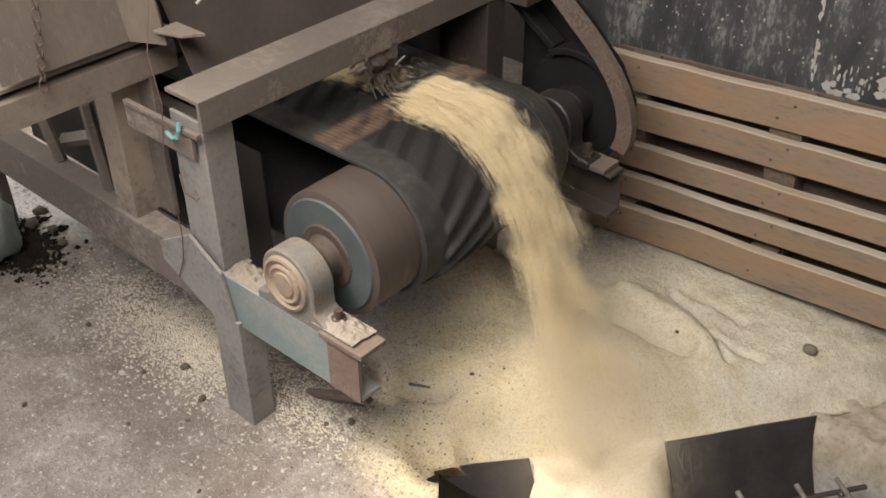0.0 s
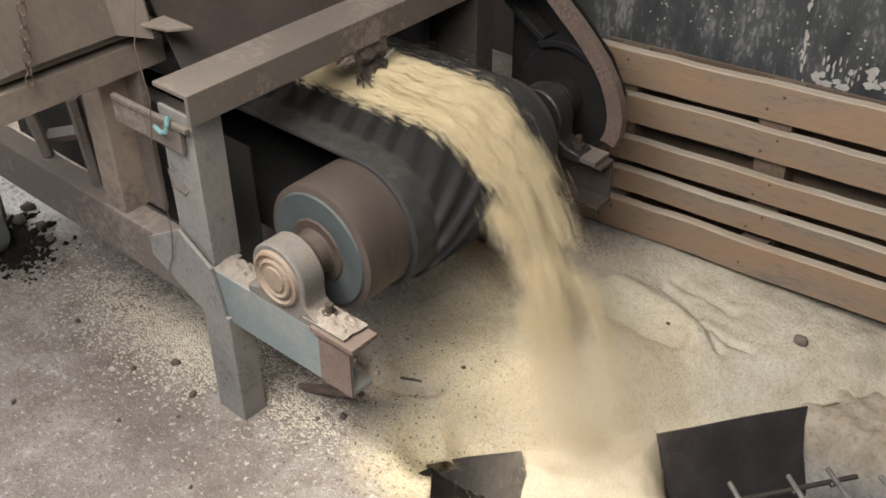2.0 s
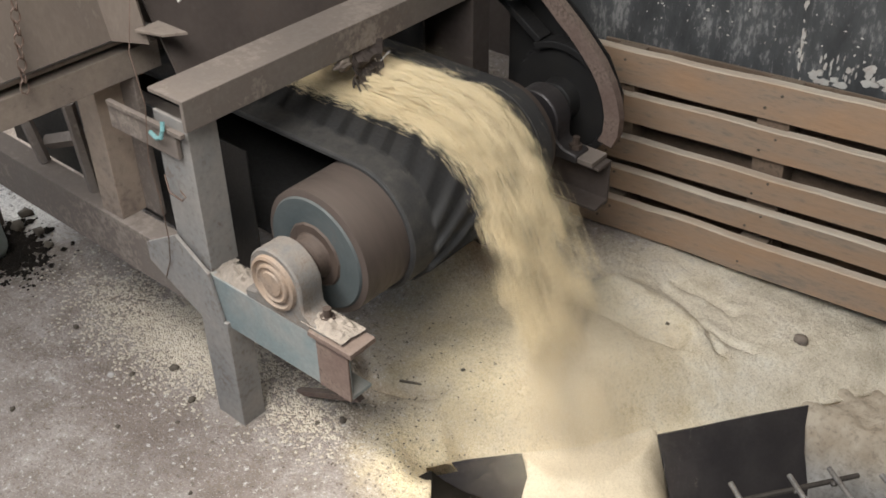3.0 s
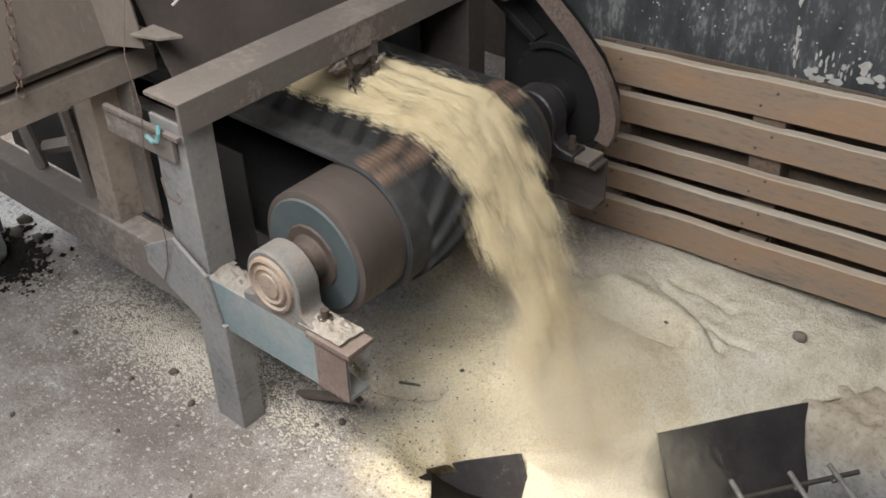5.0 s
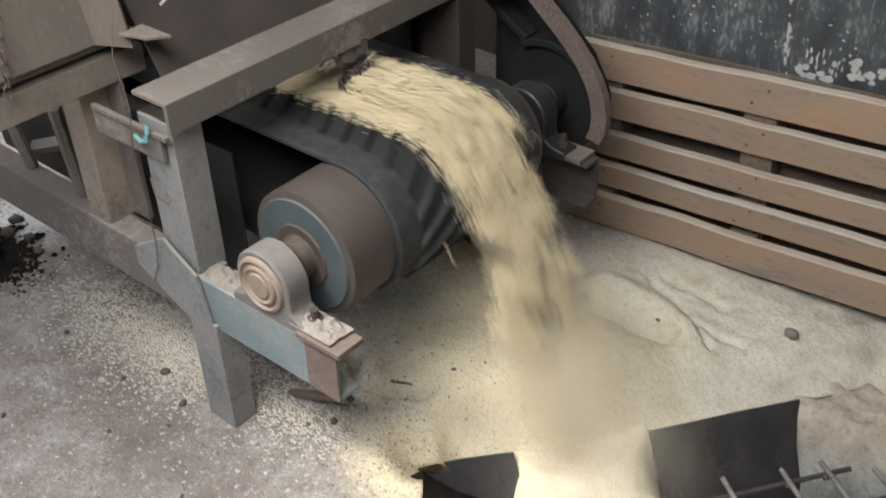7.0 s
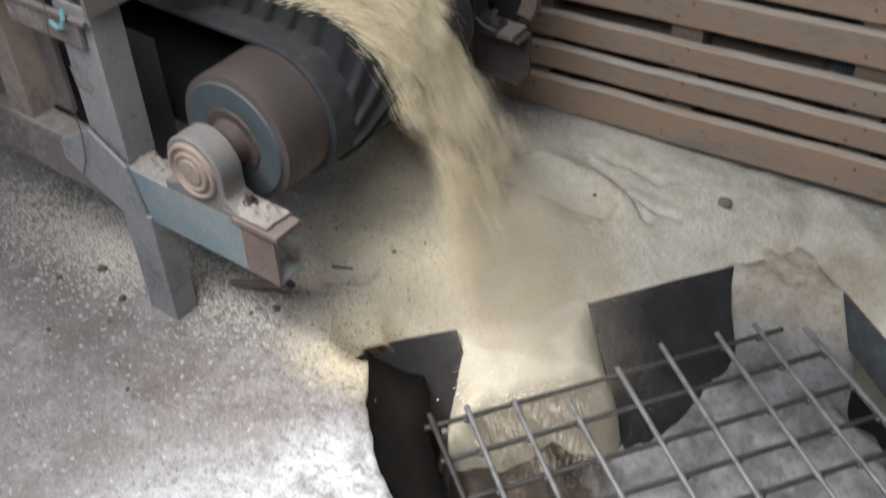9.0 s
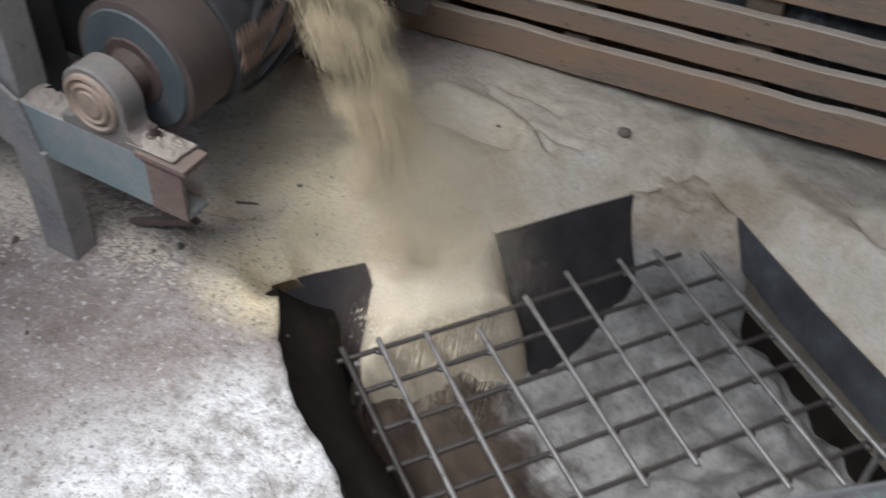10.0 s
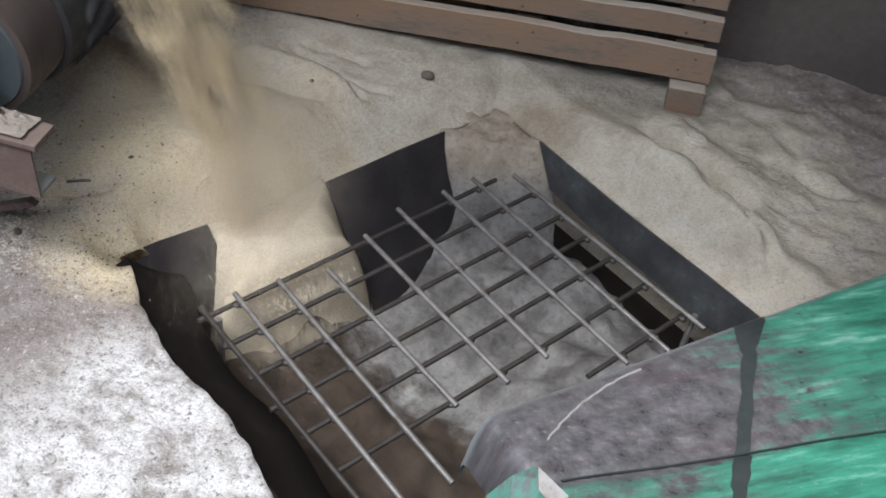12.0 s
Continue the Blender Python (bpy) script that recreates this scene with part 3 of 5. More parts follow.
def build_pit():
    bm = bmesh.new()
    rows = []
    for i in range(81):
        a = -1.40 + 1.5 * i / 80
        bite = -0.055 * smooth_step(-1.36, -1.20, a) + 0.02 * noise.noise(Vector((a * 5, 0.3, 2)))
        rows.append([bm.verts.new(uv(a, 0.50 + bite - out, z)) for out, z in ((0.0, -0.014), (-0.03, -0.055), (-0.08, -0.11), (-0.135, -0.150), (-0.15, -0.60), (0.10, -0.60), (0.10, -0.05))])
    for a, b in zip(rows, rows[1:]):
        for k in range(7):
            bm.faces.new((a[k], a[(k + 1) % 7], b[(k + 1) % 7], b[k]))
    bmesh.ops.recalc_face_normals(bm, faces=bm.faces[:])
    structure("pit_wall_west", bm, M_PITWALL, "dirty concrete pit wall, near-black with painted shade", 1.2)
    structure("pit_wall_north", quad_slab((uv(-1.45, 0.4, -0.16), uv(-1.45, 1.9, -0.16), uv(-1.34, 1.9, -0.95), uv(-1.34, 0.4, -0.95)), 0.03), M_PITMEAL, "meal-crusted back wall of the pit")
    structure("pit_wall_east", quad_slab((uv(-1.5, 1.76, -0.10), uv(0.1, 1.76, -0.10), uv(0.1, 1.60, -0.8), uv(-1.5, 1.60, -0.8)), 0.03), M_PITWALL, "pit wall painted dark as shade under the plate")
    structure("pit_wall_south", quad_slab((uv(-0.06, 0.4, 0.0), uv(-0.06, 1.9, 0.0), uv(-0.3, 1.9, -0.9), uv(-0.3, 0.4, -0.9)), 0.03), M_PITWALL, "concrete pit wall, its shade put into the colour")
    n, k = 110, 96
    verts, faces = [], []
    for i in range(n + 1):
        for j in range(k + 1):
            u, v = -1.50 + 1.50 * i / n, 0.45 + 1.32 * j / k
            p = uv(u, v)
            verts.append((p.x, p.y, pit_height(u, v)))
    for i in range(n):
        for j in range(k):
            a = i * (k + 1) + j
            faces.append((a, a + k + 1, a + k + 2, a + 1))
    me = bpy.data.meshes.new("pit_floor")
    me.from_pydata(verts, [], faces)
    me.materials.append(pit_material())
    for f in me.polygons:
        f.use_smooth = True
    tagged(new("pit_floor", me), "pit bottom of brown earth and grey caked meal", kind="structure")


build_pit()


# ---- the belt conveyor ----
CX, CZ = -1.082, 0.525          # the head drum's axle
R_DRUM, R_BELT = 0.145, 0.157  # drum, and the belt's outer face
TAIL_X = -2.25
Y0, Y1 = 1.30, 1.81            # the belt's edges
SPEED = 0.70
RUN = CX - TAIL_X
LOOP = 2 * RUN + 2 * math.pi * R_BELT


def on_belt(s, lift=0.0):
    """The place and lean on the belt's outer face, s metres along its loop from over the tail drum: x, z and the turn about y in degrees."""
    s %= LOOP
    arc, r = math.pi * R_BELT, R_BELT + lift
    if s < RUN:
        return TAIL_X + s, CZ + r, 0.0
    s -= RUN
    if s < arc:
        a = s / R_BELT
        return CX + r * math.sin(a), CZ + r * math.cos(a), math.degrees(a)
    s -= arc
    if s < RUN:
        return CX - s, CZ - r, 180.0
    a = (s - RUN) / R_BELT + math.pi
    return TAIL_X + r * math.sin(a), CZ + r * math.cos(a), math.degrees(a)


conveyor = thing("belt_conveyor", "dusty steel belt conveyor with worn blue paint, tipping meal", "conveyor")


def channel(x0, x1, y_web, way, z0, z1, flange=0.062, t=0.008):
    """A channel section along x; the flanges point along y (way +1 or -1)."""
    y1, yw = y_web + way * flange, y_web + way * t
    return prism([(y_web, z0), (y1, z0), (y1, z0 + t), (yw, z0 + t * 1.6), (yw, z1 - t * 1.6), (y1, z1 - t), (y1, z1), (y_web, z1)], "x", x0, x1, 0.0015)


part("channel", channel(-2.9, -1.385, 1.055, 1, 0.303, 0.432), M_STEEL, conveyor, "", math.radians(30))
part("channel", channel(-1.384, -0.887, 1.055, 1, 0.303, 0.432), M_BLUE, conveyor, "worn blue-painted channel with a red-brown end", math.radians(30))
part("channel_end", box(-0.975, -0.8855, 1.0525, 1.0575, 0.304, 0.431, 0.001), M_RUST, conveyor, "bare red-brown channel end")
part("channel", channel(-2.9, -0.885, 2.02, -1, 0.303, 0.432), M_HOPPER, conveyor, "dark rusty channel on the far side")


def angle_post(x0, x1, y0, y1, z0, z1, t=0.009):
    """An upright of angle iron, its corner at (x1, y0)."""
    return prism([(x0, y0), (x1, y0), (x1, y1), (x1 - t, y1), (x1 - t, y0 + t), (x0, y0 + t)], "z", z0, z1, 0.0015)


part("post", angle_post(-1.415, -1.308, 1.062, 1.138, 0.432, 0.80), M_POSTGREY, conveyor, "pale grey dusty angle-iron upright")
part("post", angle_post(-1.355, -1.262, 1.045, 1.112, -0.03, 0.318), M_POSTGREY, conveyor)
part("post", angle_post(-1.715, -1.635, 1.064, 1.16, 0.432, 0.82), M_POST, conveyor, "tan dusty upright")
part("post", box(-1.634, -1.575, 1.13, 1.145, 0.432, 0.84), M_STEEL, conveyor)
part("post", angle_post(-1.40, -1.27, 1.93, 2.0, -0.03, 0.80), M_HOPPER, conveyor)
part("post", angle_post(-2.6, -2.51, 1.062, 1.15, -0.03, 0.8), M_STEEL, conveyor)
part("post", angle_post(-2.6, -2.51, 1.93, 2.0, -0.03, 0.8), M_STEEL, conveyor)
# the channel-iron cross beam over the head of the belt
part("cross_beam", prism([(-1.375, 0.872), (-1.268, 0.872), (-1.268, 0.803), (-1.278, 0.803), (-1.278, 0.862), (-1.375, 0.862)], "y", 1.035, 2.02, 0.0015), M_STEEL, conveyor)
part("cross_beam", prism([(-1.64, 0.885), (-1.58, 0.885), (-1.58, 0.875), (-1.63, 0.875), (-1.63, 0.795), (-1.64, 0.795)], "y", 0.45, 1.215, 0.0015), M_TAN, conveyor, "tan dusty angle-iron cross member")
part("beam_lip", box(-1.632, -1.570, 0.45, 1.205, 0.797, 0.86, 0.002), M_TAN, conveyor)
part("tie_plate", box(-1.56, -1.33, 1.047, 1.058, 0.715, 0.775, 0.002), M_STEEL, conveyor)
part("tie_plate", box(-1.55, -1.30, 1.040, 1.052, 0.775, 0.785, 0.001), M_STEEL, conveyor)
# lattice at the rear of the frame
for x0, x1 in ((-2.12, -2.02), (-1.83, -1.80)):
    part("brace", add_rod(bmesh.new(), (x0, 1.10, 0.66), (x1, 1.10, 0.43), 0.016, 6), M_STEEL, conveyor)
part("brace", add_rod(bmesh.new(), (-2.04, 1.13, 0.47), (-1.74, 1.13, 0.60), 0.02, 4), M_STEEL, conveyor)
part("rail", channel(-2.9, -1.60, 1.30, -1, 0.56, 0.62, 0.05), M_STEEL, conveyor)
part("gusset", prism([(-1.40, 0.50), (-1.30, 0.44), (-1.27, 0.30), (-1.36, 0.30), (-1.52, 0.38), (-1.52, 0.43)], "y", 1.0445, 1.0535, 0.001), M_POSTGREY, conveyor, "dusty welded gusset plate")
part("foot_brace", prism([(-1.25, 0.01), (-1.22, 0.01), (-1.02, 0.11), (-1.04, 0.12)], "y", 1.20, 1.22, 0.001), M_RUST, conveyor)

# the feed hopper behind the cross beam, cut open to the belt
part("hopper_sheet", quad_slab(((-1.72, 1.10, 0.76), (-1.72, 2.0, 0.76), (-1.90, 2.0, 1.35), (-1.90, 1.10, 1.35)), 0.008), M_HOPPER, conveyor, "brown rusty hopper sheet")
part("hopper_sheet", box(-2.6, -1.35, 2.0, 2.008, 0.55, 1.35, 0.001), M_HOPPER, conveyor)
part("hopper_sheet", quad_slab(((-2.6, 1.22, 0.70), (-1.74, 1.22, 0.70), (-1.74, 1.16, 1.35), (-2.6, 1.16, 1.35)), 0.006), M_HOPPER, conveyor)
part("hopper_sheet", box(-2.6, -2.592, 1.15, 2.0, 0.55, 1.35, 0.001), M_HOPPER, conveyor)
# two black sheets added in place of the shade inside the frame
part("inner_sheet", box(-2.4, -1.36, 1.84, 1.848, 0.30, 0.86, 0.001), M_BLACK, conveyor, "black sheet added as the dark gap behind the belt")
part("side_sheet", box(-2.4, -1.33, 1.215, 1.22, 0.32, 0.66, 0.001), M_BLACK, conveyor, "black sheet added as the dark gap under the belt")
# the tan sheet box over the frame, with its bent flange
part("chute_sheet", quad_slab(((-1.56, 0.80, 0.90), (-1.56, 1.09, 0.90), (-1.66, 1.09, 1.3), (-1.66, 0.80, 1.3)), 0.006), M_CHUTE, conveyor, "brown dust-caked chute sheet")
part("chute_sheet", quad_slab(((-1.56, 1.09, 0.90), (-1.48, 1.13, 0.90), (-1.56, 1.13, 1.3), (-1.66, 1.09, 1.3)), 0.006), M_CHUTE, conveyor)
part("chute_sheet", quad_slab(((-1.62, 0.30, 0.88), (-1.62, 0.79, 0.88), (-1.72, 0.79, 1.3), (-1.72, 0.30, 1.3)), 0.006), M_CHUTE, conveyor)
part("bent_flange", prism([(-1.49, 1.105), (-1.425, 1.125), (-1.395, 1.165), (-1.49, 1.165)], "z", 0.930, 0.937, 0.001), M_TAN, conveyor, "bent tan flange")
part("hopper_front", quad_slab(((-1.44, 1.16, 0.80), (-1.44, 1.99, 0.80), (-1.70, 1.99, 1.30), (-1.70, 1.16, 1.30)), 0.006), M_HOPPER, conveyor, "brown sloping hopper front")
part("hopper_lid", box(-1.98, -1.60, 1.14, 2.0, 1.12, 1.128, 0.001), M_HOPPER, conveyor)

# the head drum
drum = part("drum", lathe([(1.172, 0.132), (1.176, 0.145), (1.19, 0.146), (1.50, 0.1465), (1.825, 0.146), (1.835, 0.145), (1.838, 0.13)], 56, (0, 0, 0)), M_DRUM, conveyor, "rusty brown steel head drum", math.radians(40), pose(CX, 0, CZ))
part("end_disc", lathe([(1.1685, 0.02), (1.1685, 0.060), (1.167, 0.062), (1.167, 0.128), (1.1715, 0.1315)], 48, (0, 0, 0)), M_DISC, drum, "pale blue drum end", math.radians(30))
# the far drum end and shaft end hold the far side's shade in their colour
part("end_disc", lathe([(1.836, 0.139), (1.845, 0.134), (1.845, 0.02)], 48, (0, 0, 0)), M_PLATE, drum, "", math.radians(30))
part("shaft", lathe([(1.06, 0.026), (1.062, 0.031), (1.10, 0.031), (1.10, 0.036), (1.86, 0.036), (1.862, 0.03)], 20, (0, 0, 0)), M_SHAFT, drum, "rust-brown shaft", math.radians(30))
part("shaft", lathe([(1.8625, 0.034), (2.11, 0.034), (2.112, 0.03)], 20, (0, 0, 0)), M_PLATE, drum, "far shaft end, darkened for shade", math.radians(30))
part("hub", lathe([(1.135, 0.038), (1.14, 0.045), (1.160, 0.05), (1.172, 0.062)], 24, (0, 0, 0)), M_SHAFT, drum, "rusty hub", math.radians(30))
part("rust_patch", lathe([(1.1630, 0.02), (1.1632, 0.072), (1.1672, 0.076)], 14, (0, 0, 0)), M_SHAFT, drum, "rust round the hub")
tail = part("tail_drum", lathe([(1.25, 0.13), (1.26, 0.1455), (1.86, 0.1455), (1.87, 0.13)], 40, (0, 0, 0)), M_DRUM, conveyor, "", math.radians(40), pose(TAIL_X, 0, CZ))


def build_bearing(y, way, m_house):
    """A pillow block: a base with two slots and bolts, an upright ring, a cap."""
    b = part("bearing", prism([(-1.185 + 0.0, 0.432), (-0.945, 0.432), (-0.945, 0.455), (-0.985, 0.462), (-1.005, 0.475)] +
                              [(CX + 0.077 * math.cos(a), CZ - 0.006 + 0.077 * math.sin(a)) for a in [radians(d) for d in range(-14, 196, 14)]] +
                              [(-1.135, 0.475), (-1.155, 0.462), (-1.185, 0.455)], "y", y - 0.032, y + 0.03, 0.004), m_house, conveyor, "cast pillow-block bearing caked with dust", math.radians(40))
    for x in (-1.165, -0.968):
        bolt = bmesh.new()
        add_rod(bolt, (x, y, 0.452), (x, y, 0.47), 0.017, 6)
        add_rod(bolt, (x, y, 0.47), (x, y, 0.49), 0.009, 10)
        part("bolt", bolt, M_SHAFT, b, "rusty bolt")
    s = way * 1.0
    ring = [(0.0, 0.064), (-0.008 * s, 0.062), (-0.010 * s, 0.056), (-0.003 * s, 0.052), (-0.003 * s, 0.046)]
    part("seal_ring", lathe(ring, 36, (CX, y - 0.032 * s, CZ - 0.006)), M_CAP, b, "dusty brown seal ring", math.radians(30))
    cap = [(-0.003 * s, 0.046), (-0.009 * s, 0.044), (-0.011 * s, 0.040), (-0.007 * s, 0.035), (-0.007 * s, 0.029), (-0.011 * s, 0.027), (-0.012 * s, 0.001)]
    part("cap", lathe(cap, 36, (CX, y - 0.032 * s, CZ - 0.006)), M_CAP, b, "brown bearing cap", math.radians(30))
    return b


build_bearing(1.085, 1, M_BEAR)
# the far bearing is coloured dark to look shaded
build_bearing(1.975, -1, M_PLATE)
part("bearing_plate", box(-0.99, -0.868, 1.045, 1.118, 0.433, 0.446, 0.002), M_RUST, conveyor, "rusty packing plate under the bearing")
part("bearing_plate", box(-0.99, -0.90, 1.95, 2.02, 0.433, 0.447, 0.002), M_STEEL, conveyor, "pale dusty packing plate")


# the belt: a closed band, flat edges dusted, with chevron cleats
def build_belt():
    def band(y0, y1, r_out, r_in, bev):
        bm, n = bmesh.new(), 28
        path = [(TAIL_X + k * RUN / 30, CZ, 0.0) for k in range(30)]
        path += [(CX, CZ, math.pi * k / n) for k in range(n + 1)]
        path += [(CX - k * RUN / 30, CZ, math.pi) for k in range(1, 30)]
        path += [(TAIL_X, CZ, math.pi + math.pi * k / n) for k in range(n)]
        rings = []
        for x, z, a in path:
            rings.append([bm.verts.new((x + r * math.sin(a), y, z + r * math.cos(a))) for r, y in
                          ((r_in, y0), (r_out - bev, y0), (r_out, y0 + bev), (r_out, y1 - bev), (r_out - bev, y1), (r_in, y1))])
        for i, a in enumerate(rings):
            b = rings[(i + 1) % len(rings)]
            for k in range(6):
                bm.faces.new((a[k], a[(k + 1) % 6], b[(k + 1) % 6], b[k]))
        bmesh.ops.recalc_face_normals(bm, faces=bm.faces[:])
        return bm
    belt = part("belt", band(Y0, Y1, R_BELT, R_DRUM + 0.0022, 0.003), M_RUBBER, conveyor, "black rubber belt with chevron cleats", math.radians(30))
    part("edge_band", band(Y0 + 0.004, Y0 + 0.075, R_BELT + 0.0022, R_BELT - 0.003, 0.001), M_RUBBER_DUST, belt, "dust-greyed smooth edge of the belt", math.radians(30))
    part("edge_band", band(Y1 - 0.05, Y1 - 0.004, R_BELT + 0.0022, R_BELT - 0.003, 0.001), M_RUBBER, belt, "", math.radians(30))
    return belt


belt = build_belt()
N_CLEAT = 52
PITCH = LOOP / N_CLEAT
LEAN = 0.57                     # metres along the belt for each metre across
MID = (Y0 + Y1) / 2
cleats = []                     # (object, place along the loop at 0 s, y)


def build_cleats():
    reach, segs = 0.190, 4
    step = reach / segs
    meshes = []
    for way in (-1, 1):
        bm, w, h = bmesh.new(), 0.008, 0.014
        half = step / 2 * 1.06
        rows = []
        for k in (-half, half):
            x = LEAN * k * way
            rows.append([bm.verts.new((x + dx, k, dz)) for dx, dz in ((-w * 1.5, -0.003), (-w * 0.7, h), (w * 0.3, h), (w * 0.9, -0.003))])
        for i in range(4):
            j = (i + 1) % 4
            bm.faces.new((rows[0][i], rows[0][j], rows[1][j], rows[1][i]))
        bm.faces.new(rows[0])
        bm.faces.new(rows[1][::-1])
        bmesh.ops.recalc_face_normals(bm, faces=bm.faces[:])
        meshes.append(to_mesh("cleat", bm, M_RUBBER))
    for i in range(N_CLEAT):
        for way, me in zip((-1, 1), meshes):
            for k in range(segs):
                off = (k + 0.5) * step
                ob = new("cleat", me)
                ob.parent = belt
                cleats.append((ob, i * PITCH + LEAN * off, MID + way * off))


build_cleats()


def build_splice():
    """The clamped joint of the belt: two rusty strips with rows of hooks, in short stiff lengths along the belt."""
    for k, dx in enumerate((-0.022, 0.022)):
        bm = add_box(bmesh.new(), -0.012, 0.012, Y0 + 0.005, Y1 - 0.005, -0.002, 0.007, 0.002)
        y = Y0 + 0.012
        while y < Y1 - 0.012:
            add_box(bm, -0.018, 0.018, y - 0.003, y + 0.003, 0.004, 0.011)
            y += 0.0135
        ob = part("splice_strip", bm, M_SPLICE, belt, "rust-brown belt splice strip with hooks")
        cleats.append((ob, (-1.21 - TAIL_X) + dx, 0.0))


build_splice()


# the chain drive on the far side, within its guard
def build_drive():
    guard = part("chain_guard", bmesh.new(), M_RUST, conveyor, "brown curved steel chain guard")
    bm = bmesh.new()
    pts = [(-1.24, 0.93), (-1.16, 0.868), (-1.08, 0.800), (-1.03, 0.760), (-0.985, 0.718), (-0.945, 0.676), (-0.915, 0.632), (-0.895, 0.588), (-0.883, 0.540), (-0.885, 0.490), (-0.90, 0.455)]
    inner = [(x + (CX - 0.06 - x) * 0.17, z + (CZ - 0.02 - z) * 0.15) for x, z in pts]
    add_prism(bm, pts + inner[::-1], "y", 2.035, 2.042)
    add_prism(bm, pts + [(x - 0.004, z - 0.006) for x, z in pts[::-1]], "y", 2.0415, 2.06)
    bm.to_mesh(guard.data)
    bm.free()
    part("guard_back", prism([(-1.30, 0.40), (-0.95, 0.40), (-0.93, 0.5), (-0.935, 0.56), (-0.985, 0.65), (-1.09, 0.75), (-1.30, 0.90)], "y", 2.13, 2.136), M_BLACK, conveyor, "black greasy guard back plate")
    sp = bmesh.new()
    n = 26
    outline = []
    for i in range(n * 2):
        r = 0.150 if i % 2 else 0.138
        a = math.pi * i / n
        outline.append((r * math.cos(a), r * math.sin(a)))
    add_prism(sp, outline, "y", 2.07, 2.085)
    sprocket = part("sprocket", sp, M_BLACK, conveyor, "black greasy chain sprocket", None, pose(CX, 0, CZ))
    part("hub", lathe([(2.03, 0.045), (2.035, 0.055), (2.07, 0.06)], 28, (0, 0, 0)), M_BLACK, sprocket, "greasy sprocket hub, blackened for shade", math.radians(30))
    links = []
    for i in range(46):
        a = -math.pi * 0.35 + math.pi * 1.0 * i / 26
        if i <= 26:
            links.append((CX + 0.153 * math.cos(a), CZ + 0.153 * math.sin(a), math.degrees(a) + 90))
        else:
            k = i - 26
            links.append((CX - 0.06 - 0.016 * k, CZ + 0.145 + 0.0105 * k, 146.0))
    me = to_mesh("chain_link", add_box(bmesh.new(), -0.0115, 0.0115, 2.05, 2.10, -0.010, 0.010, 0.004), M_BLACK)
    for x, z, a in links:
        ob = new("chain_link", me)
        ob.parent = conveyor
        ob.matrix_basis = pose(x, 0, z, 0, -a, 0)
    return sprocket


sprocket = build_drive()
part("motor_bracket", box(-1.33, -1.18, 1.97, 2.06, 0.80, 0.85, 0.003), M_HOPPER, conveyor, "brown bracket")


# rags, cord and wires on the frame
def hanging(name, points, r, material, label, category):
    return tagged(part(name, tube(points, r), material), label, category)


part("cord", tube([(-1.352, 1.04, 0.80), (-1.347, 1.033, 0.785), (-1.352, 1.03, 0.768), (-1.37, 1.031, 0.760), (-1.395, 1.035, 0.764)], 0.005), M_TEAL, conveyor, "frayed teal cord knotted round the post")
hanging("rusty_wire", [(-1.46, 1.10, 1.06), (-1.42, 1.04, 0.93), (-1.385, 1.03, 0.83), (-1.40, 1.02, 0.70), (-1.385, 1.02, 0.62), (-1.40, 1.03, 0.50), (-1.43, 1.04, 0.42), (-1.46, 1.04, 0.36)], 0.0012, M_WIRE, "thin rusty wire hanging down the post", "wire")
hanging("loose_wire", [(-1.39, 1.045, 0.66), (-1.36, 1.03, 0.635), (-1.32, 1.03, 0.63), (-1.305, 1.03, 0.645), (-1.32, 1.03, 0.655)], 0.002, M_WIRE, "short loop of wire on the post", "wire")
hanging("upper_wire", [(-1.36, 1.13, 1.02), (-1.34, 1.16, 1.05), (-1.33, 1.17, 1.09)], 0.003, M_PALE, "pale bent wire on the flange", "wire")


def build_chain():
    ch = thing("hanging_chain", "small rusty chain hanging beside the chute", "chain")
    me = None
    for i in range(12):
        a = 90 * (i % 2)
        if me is None:
            bm = tube([(0, 0.009 * math.cos(k * math.pi / 4), 0.015 * math.sin(k * math.pi / 4)) for k in range(8)] + [(0, 0.009, 0)], 0.002, 5)
            me = to_mesh("link", bm, M_WIRE)
        ob = new("link", me)
        ob.parent = ch
        ob.matrix_basis = pose(-1.545, 0.875 + 0.0034 * i, 0.880 + 0.0235 * i, 0, 0, a)


build_chain()


